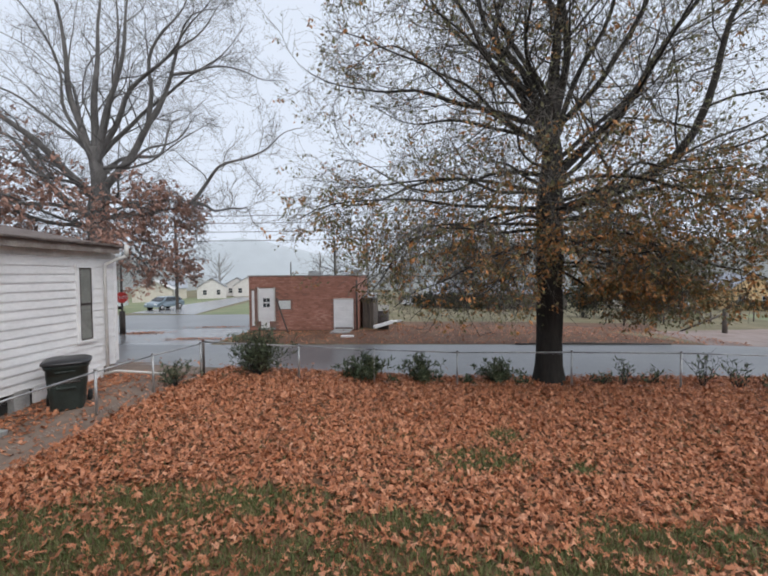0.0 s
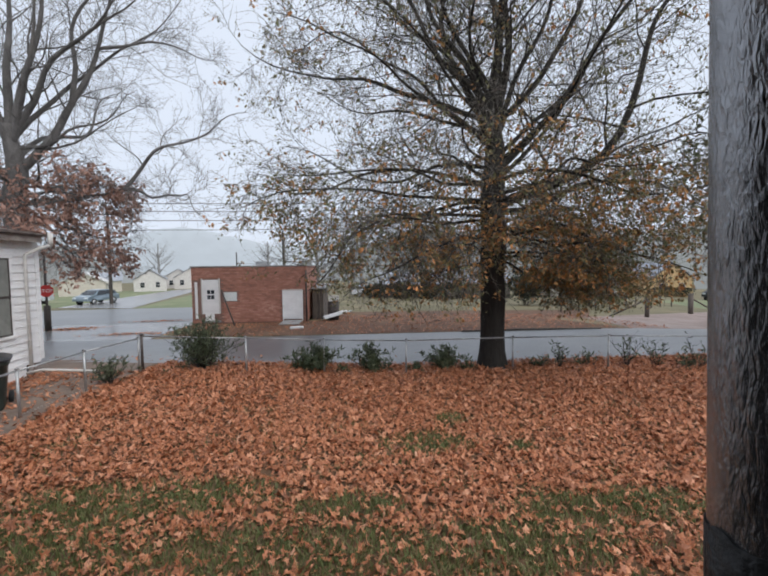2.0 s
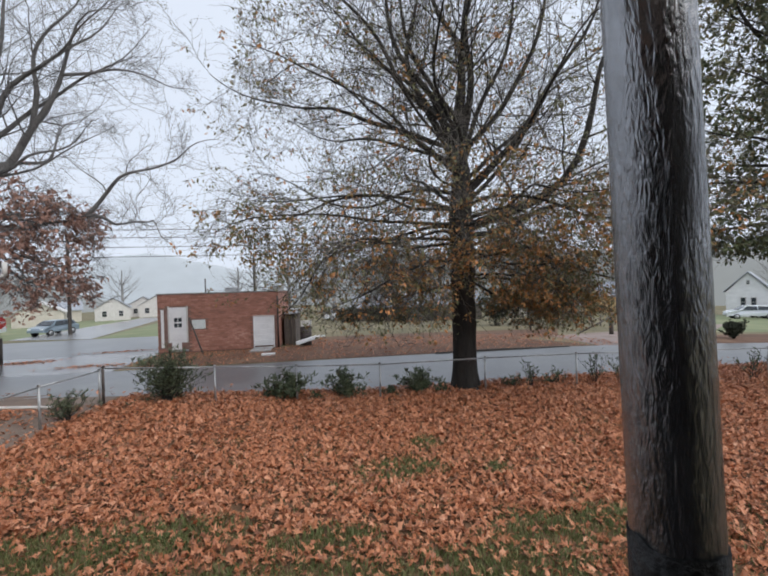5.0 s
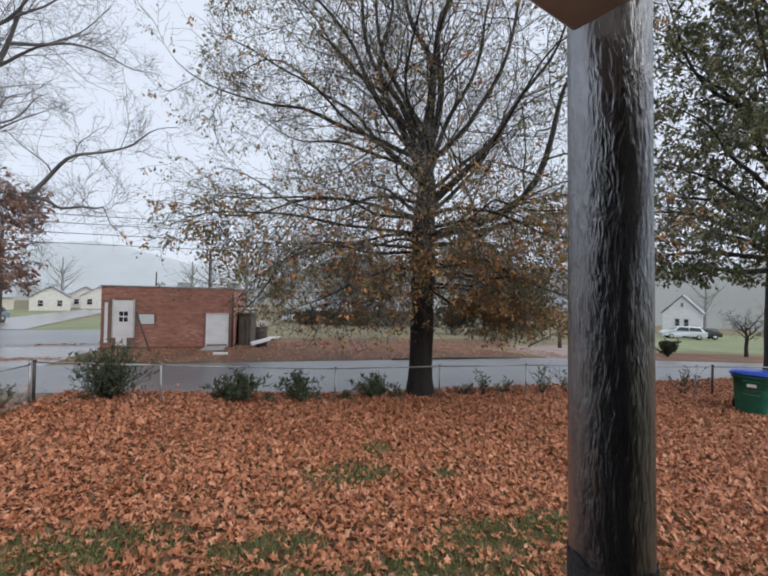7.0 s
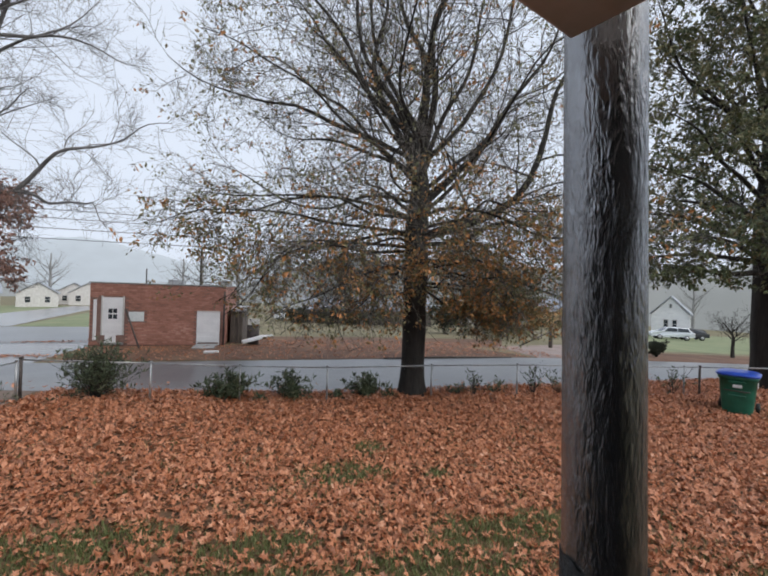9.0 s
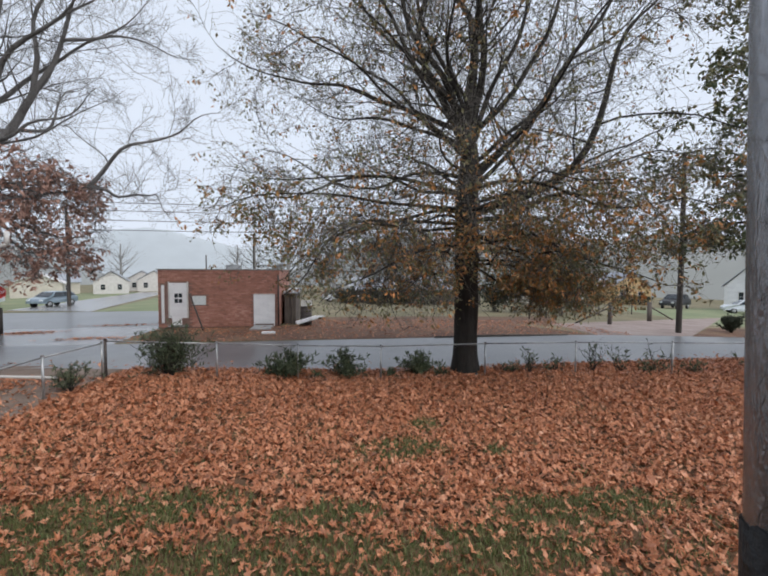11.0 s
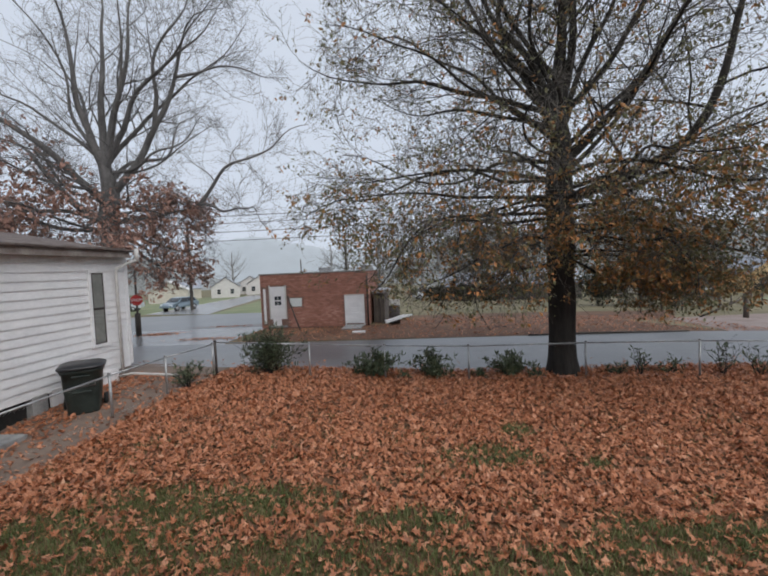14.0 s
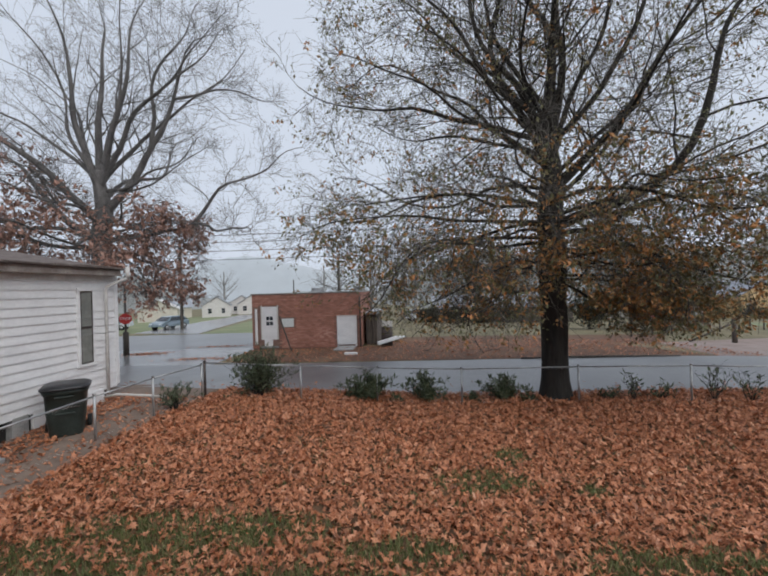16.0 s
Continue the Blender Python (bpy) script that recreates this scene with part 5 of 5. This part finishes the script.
# ---- fallen leaves and grass ----
def green(x, y):
    """How bare of leaves and grassy the yard is, 0 to 1."""
    g = 0.0
    for cx, cy, rx, ry in ((1.75, 5.85, 0.75, 0.42), (2.35, 6.75, 0.3, 0.25), (-2.2, 4.5, 1.1, 0.55), (-2.9, 3.9, 1.4, 0.6), (0.55, 4.35, 0.75, 0.28), (-1.0, 4.7, 0.9, 0.35), (0.0, 3.7, 1.6, 0.45), (3.5, 4.1, 1.3, 0.35), (2.2, 3.6, 1.2, 0.4), (3.1, 5.6, 0.25, 0.18)):
        q = ((x - cx) / rx) ** 2 + ((y - cy) / ry) ** 2
        g = max(g, 1.25 - q * 0.9)
    g += 0.35 * noise.noise(Vector((x * 1.6, y * 1.6, 4.0))) + 0.3 * smooth01(4.4, 2.8, y) + 0.25 * noise.noise(Vector((x * 5, y * 5, 9.0)))
    return max(0.0, min(1.0, g))


rng = np.random.default_rng(5)
LEAF = np.array([(0, 0.5), (0.08, 0.24), (0.36, 0.30), (0.15, 0.04), (0.36, -0.08), (0.09, -0.26), (0.0, -0.5), (-0.09, -0.27), (-0.34, -0.1), (-0.15, 0.05), (-0.37, 0.27), (-0.08, 0.24)])


def fallen(name, spots, size, label, curl=0.85):
    p = np.asarray(spots, float)
    n = len(p)
    a = rng.uniform(0, 2 * np.pi, n)
    s = size * rng.uniform(0.55, 1.25, n)
    k = len(LEAF)
    lx = LEAF[:, 0][None] * rng.uniform(0.45, 1.0, n)[:, None]
    ly = np.broadcast_to(LEAF[:, 1][None], (n, k))
    cu = rng.normal(0, curl, n)[:, None]
    cv = rng.normal(0.15, curl, n)[:, None]
    lz = cu * lx ** 2 * 1.6 + cv * ly ** 2 * 1.2 + rng.normal(0, 0.05, (n, k))
    tx, ty = rng.normal(0, 0.38, n)[:, None], rng.normal(0, 0.38, n)[:, None]
    lz = lz + tx * lx + ty * ly
    ca, sa = np.cos(a)[:, None], np.sin(a)[:, None]
    X = p[:, 0:1] + s[:, None] * (lx * ca - ly * sa)
    Y = p[:, 1:2] + s[:, None] * (lx * sa + ly * ca)
    lzmin = lz.min(axis=1, keepdims=True)
    Z = p[:, 2:3] + s[:, None] * (lz - lzmin * 0.8)
    C = np.stack([p[:, 0], p[:, 1], p[:, 2] - (s * lzmin[:, 0] * 0.8)], axis=1)
    V = np.concatenate([np.stack([X, Y, Z], axis=2), C[:, None]], axis=1).reshape(-1, 3)
    b = np.arange(n)[:, None, None] * (k + 1)
    j = np.arange(k)
    F = (b + np.stack([j, (j + 1) % k, np.full(k, k)], axis=1)[None]).reshape(-1, 3)
    return tagged(link_mesh(name, V, F.tolist(), M_LEAF), label, "leaves", kind="stuff")


random.seed(3)
spots = []
for _ in range(112000):
    x, y = random.uniform(-5.0, 19), random.uniform(2.6, 10.7)
    if x < -4.2 - 0.12 * (9.8 - y) or abs(x - 5) > 6 + y:
        continue
    if random.random() < green(x, y) * 0.78:
        continue
    spots.append((x, y, ground_z(x, y) + 0.006 + 0.035 * random.random()))
fallen("fallen_leaves", spots, 0.108, "thick carpet of rust-brown fallen leaves on the yard")
spots = []
for _ in range(5500):
    x, y = random.uniform(-7, 14), random.uniform(15.7, 23)
    if y > 19.8 and x < -1.4:
        continue
    spots.append((x, y, ground_z(x, y) + 0.012))
for cx, cy, rx, ry, n in ((-12.3, 19.6, 1.0, 0.5, 420), (-8.3, 17.0, 1.4, 0.35, 260), (-9.5, 22.0, 1.5, 0.3, 200)):
    for _ in range(n):
        x, y = random.gauss(cx, rx * 0.6), random.gauss(cy, ry * 0.6)
        spots.append((x, y, ground_z(x, y) + 0.016))
for _ in range(4200):
    x, y = random.uniform(-6.4, -4.3), random.uniform(4, 9.8)
    if random.random() > 0.25 + 0.75 * smooth01(-5.3, -5.9, x) + 0.5 * smooth01(-4.8, -4.4, x):
        continue
    spots.append((x, y, ground_z(x, y) + 0.012))
for _ in range(260):
    x, y = random.uniform(-9, 14), 10.7 + abs(random.gauss(0, 0.5))
    spots.append((x, y, ground_z(x, y) + 0.014))
fallen("scattered_leaves", spots, 0.10, "scattered brown leaves on verge and dirt", curl=0.2)

gv2, gf2 = [], []
for _ in range(110000):
    x, y = random.uniform(-4.6, 6), random.uniform(2.6, 7.4)
    if random.random() > green(x, y):
        continue
    z = ground_z(x, y)
    a, h, w = random.uniform(0, 6.28), random.uniform(0.035, 0.1), 0.006
    dx, dy = math.cos(a), math.sin(a)
    bx, by = random.gauss(0, 0.03), random.gauss(0, 0.03)
    i = len(gv2)
    gv2 += [(x - w * dx, y - w * dy, z), (x + w * dx, y + w * dy, z), (x + bx * 0.4 + w * dx * 0.7, y + by * 0.4 + w * dy * 0.7, z + h * 0.6), (x + bx * 0.4 - w * dx * 0.7, y + by * 0.4 - w * dy * 0.7, z + h * 0.6), (x + bx, y + by, z + h)]
    gf2 += [(i, i + 1, i + 2, i + 3), (i + 3, i + 2, i + 4)]
tagged(link_mesh("grass", gv2, gf2, M_GRASS), "short damp green grass showing between leaves", "grass", kind="stuff")

# ---- bricks of the small building, last ----
BL, BH, BJ = 0.203, 0.067, 0.009
bv, bf = loft([[(0, 0.03, 0), (0, -0.004, 0), (0, -0.004, BH), (0, 0.03, BH)], [(BL, 0.03, 0), (BL, -0.004, 0), (BL, -0.004, BH), (BL, 0.03, BH)]])
rest_v, rest_f = [], []
brick_me = bpy.data.meshes.new("brick")
brick_me.from_pydata(bv, [], bf)
brick_me.materials.append(M_BRICK)
random.seed(12)
rows_n = int(H / (BH + BJ))
made = 0
for r in range(rows_n):
    z = r * (BH + BJ)
    off = 0.5 * (BL + BJ) * (r % 2)
    x = -off
    while x < W:
        x0, x1 = max(x, 0), min(x + BL, W)
        if x1 - x0 > 0.04 and not any(x1 > a and x0 < b and z + BH > c and z < d for a, b, c, d in OPEN):
            if x1 - x0 > BL - 0.001 and made < 300 and 3.0 < x < 4.2 + 1.3 and z > 1.1:
                ob = new("brick", brick_me)
                ob.parent = back
                ob.location = (x0, random.uniform(-0.003, 0.003), z)
                made += 1
            else:
                i = len(rest_v)
                k = random.uniform(-0.003, 0.003)
                for xx in (x0, x1):
                    rest_v += [(xx, 0.03, z), (xx, k - 0.004, z), (xx, k - 0.004, z + BH), (xx, 0.03, z + BH)]
                rest_f += [tuple(i + q for q in face) for face in bf]
        x += BL + BJ
tagged(link_mesh("brickwork", rest_v, rest_f, M_BRICK_REST, back), "red brick courses", kind="stuff")
for side_x in (0.0, W):
    rv, rf = [], []
    for r in range(rows_n):
        z = r * (BH + BJ)
        y = 0.03 - 0.5 * (BL + BJ) * (r % 2)
        while y < D:
            y0, y1 = max(y, 0.03), min(y + BL, D)
            if y1 - y0 > 0.03:
                i = len(rv)
                e = -0.012 if side_x == 0 else 0.012
                for yy in (y0, y1):
                    rv += [(side_x - e * 1.5, yy, z), (side_x + e * 0.5, yy, z), (side_x + e * 0.5, yy, z + BH), (side_x - e * 1.5, yy, z + BH)]
                rf += [tuple(i + q for q in face) for face in bf]
            y += BL + BJ
    tagged(link_mesh("side_brickwork", rv, rf, M_BRICK_REST, back), "red brick courses", kind="stuff")
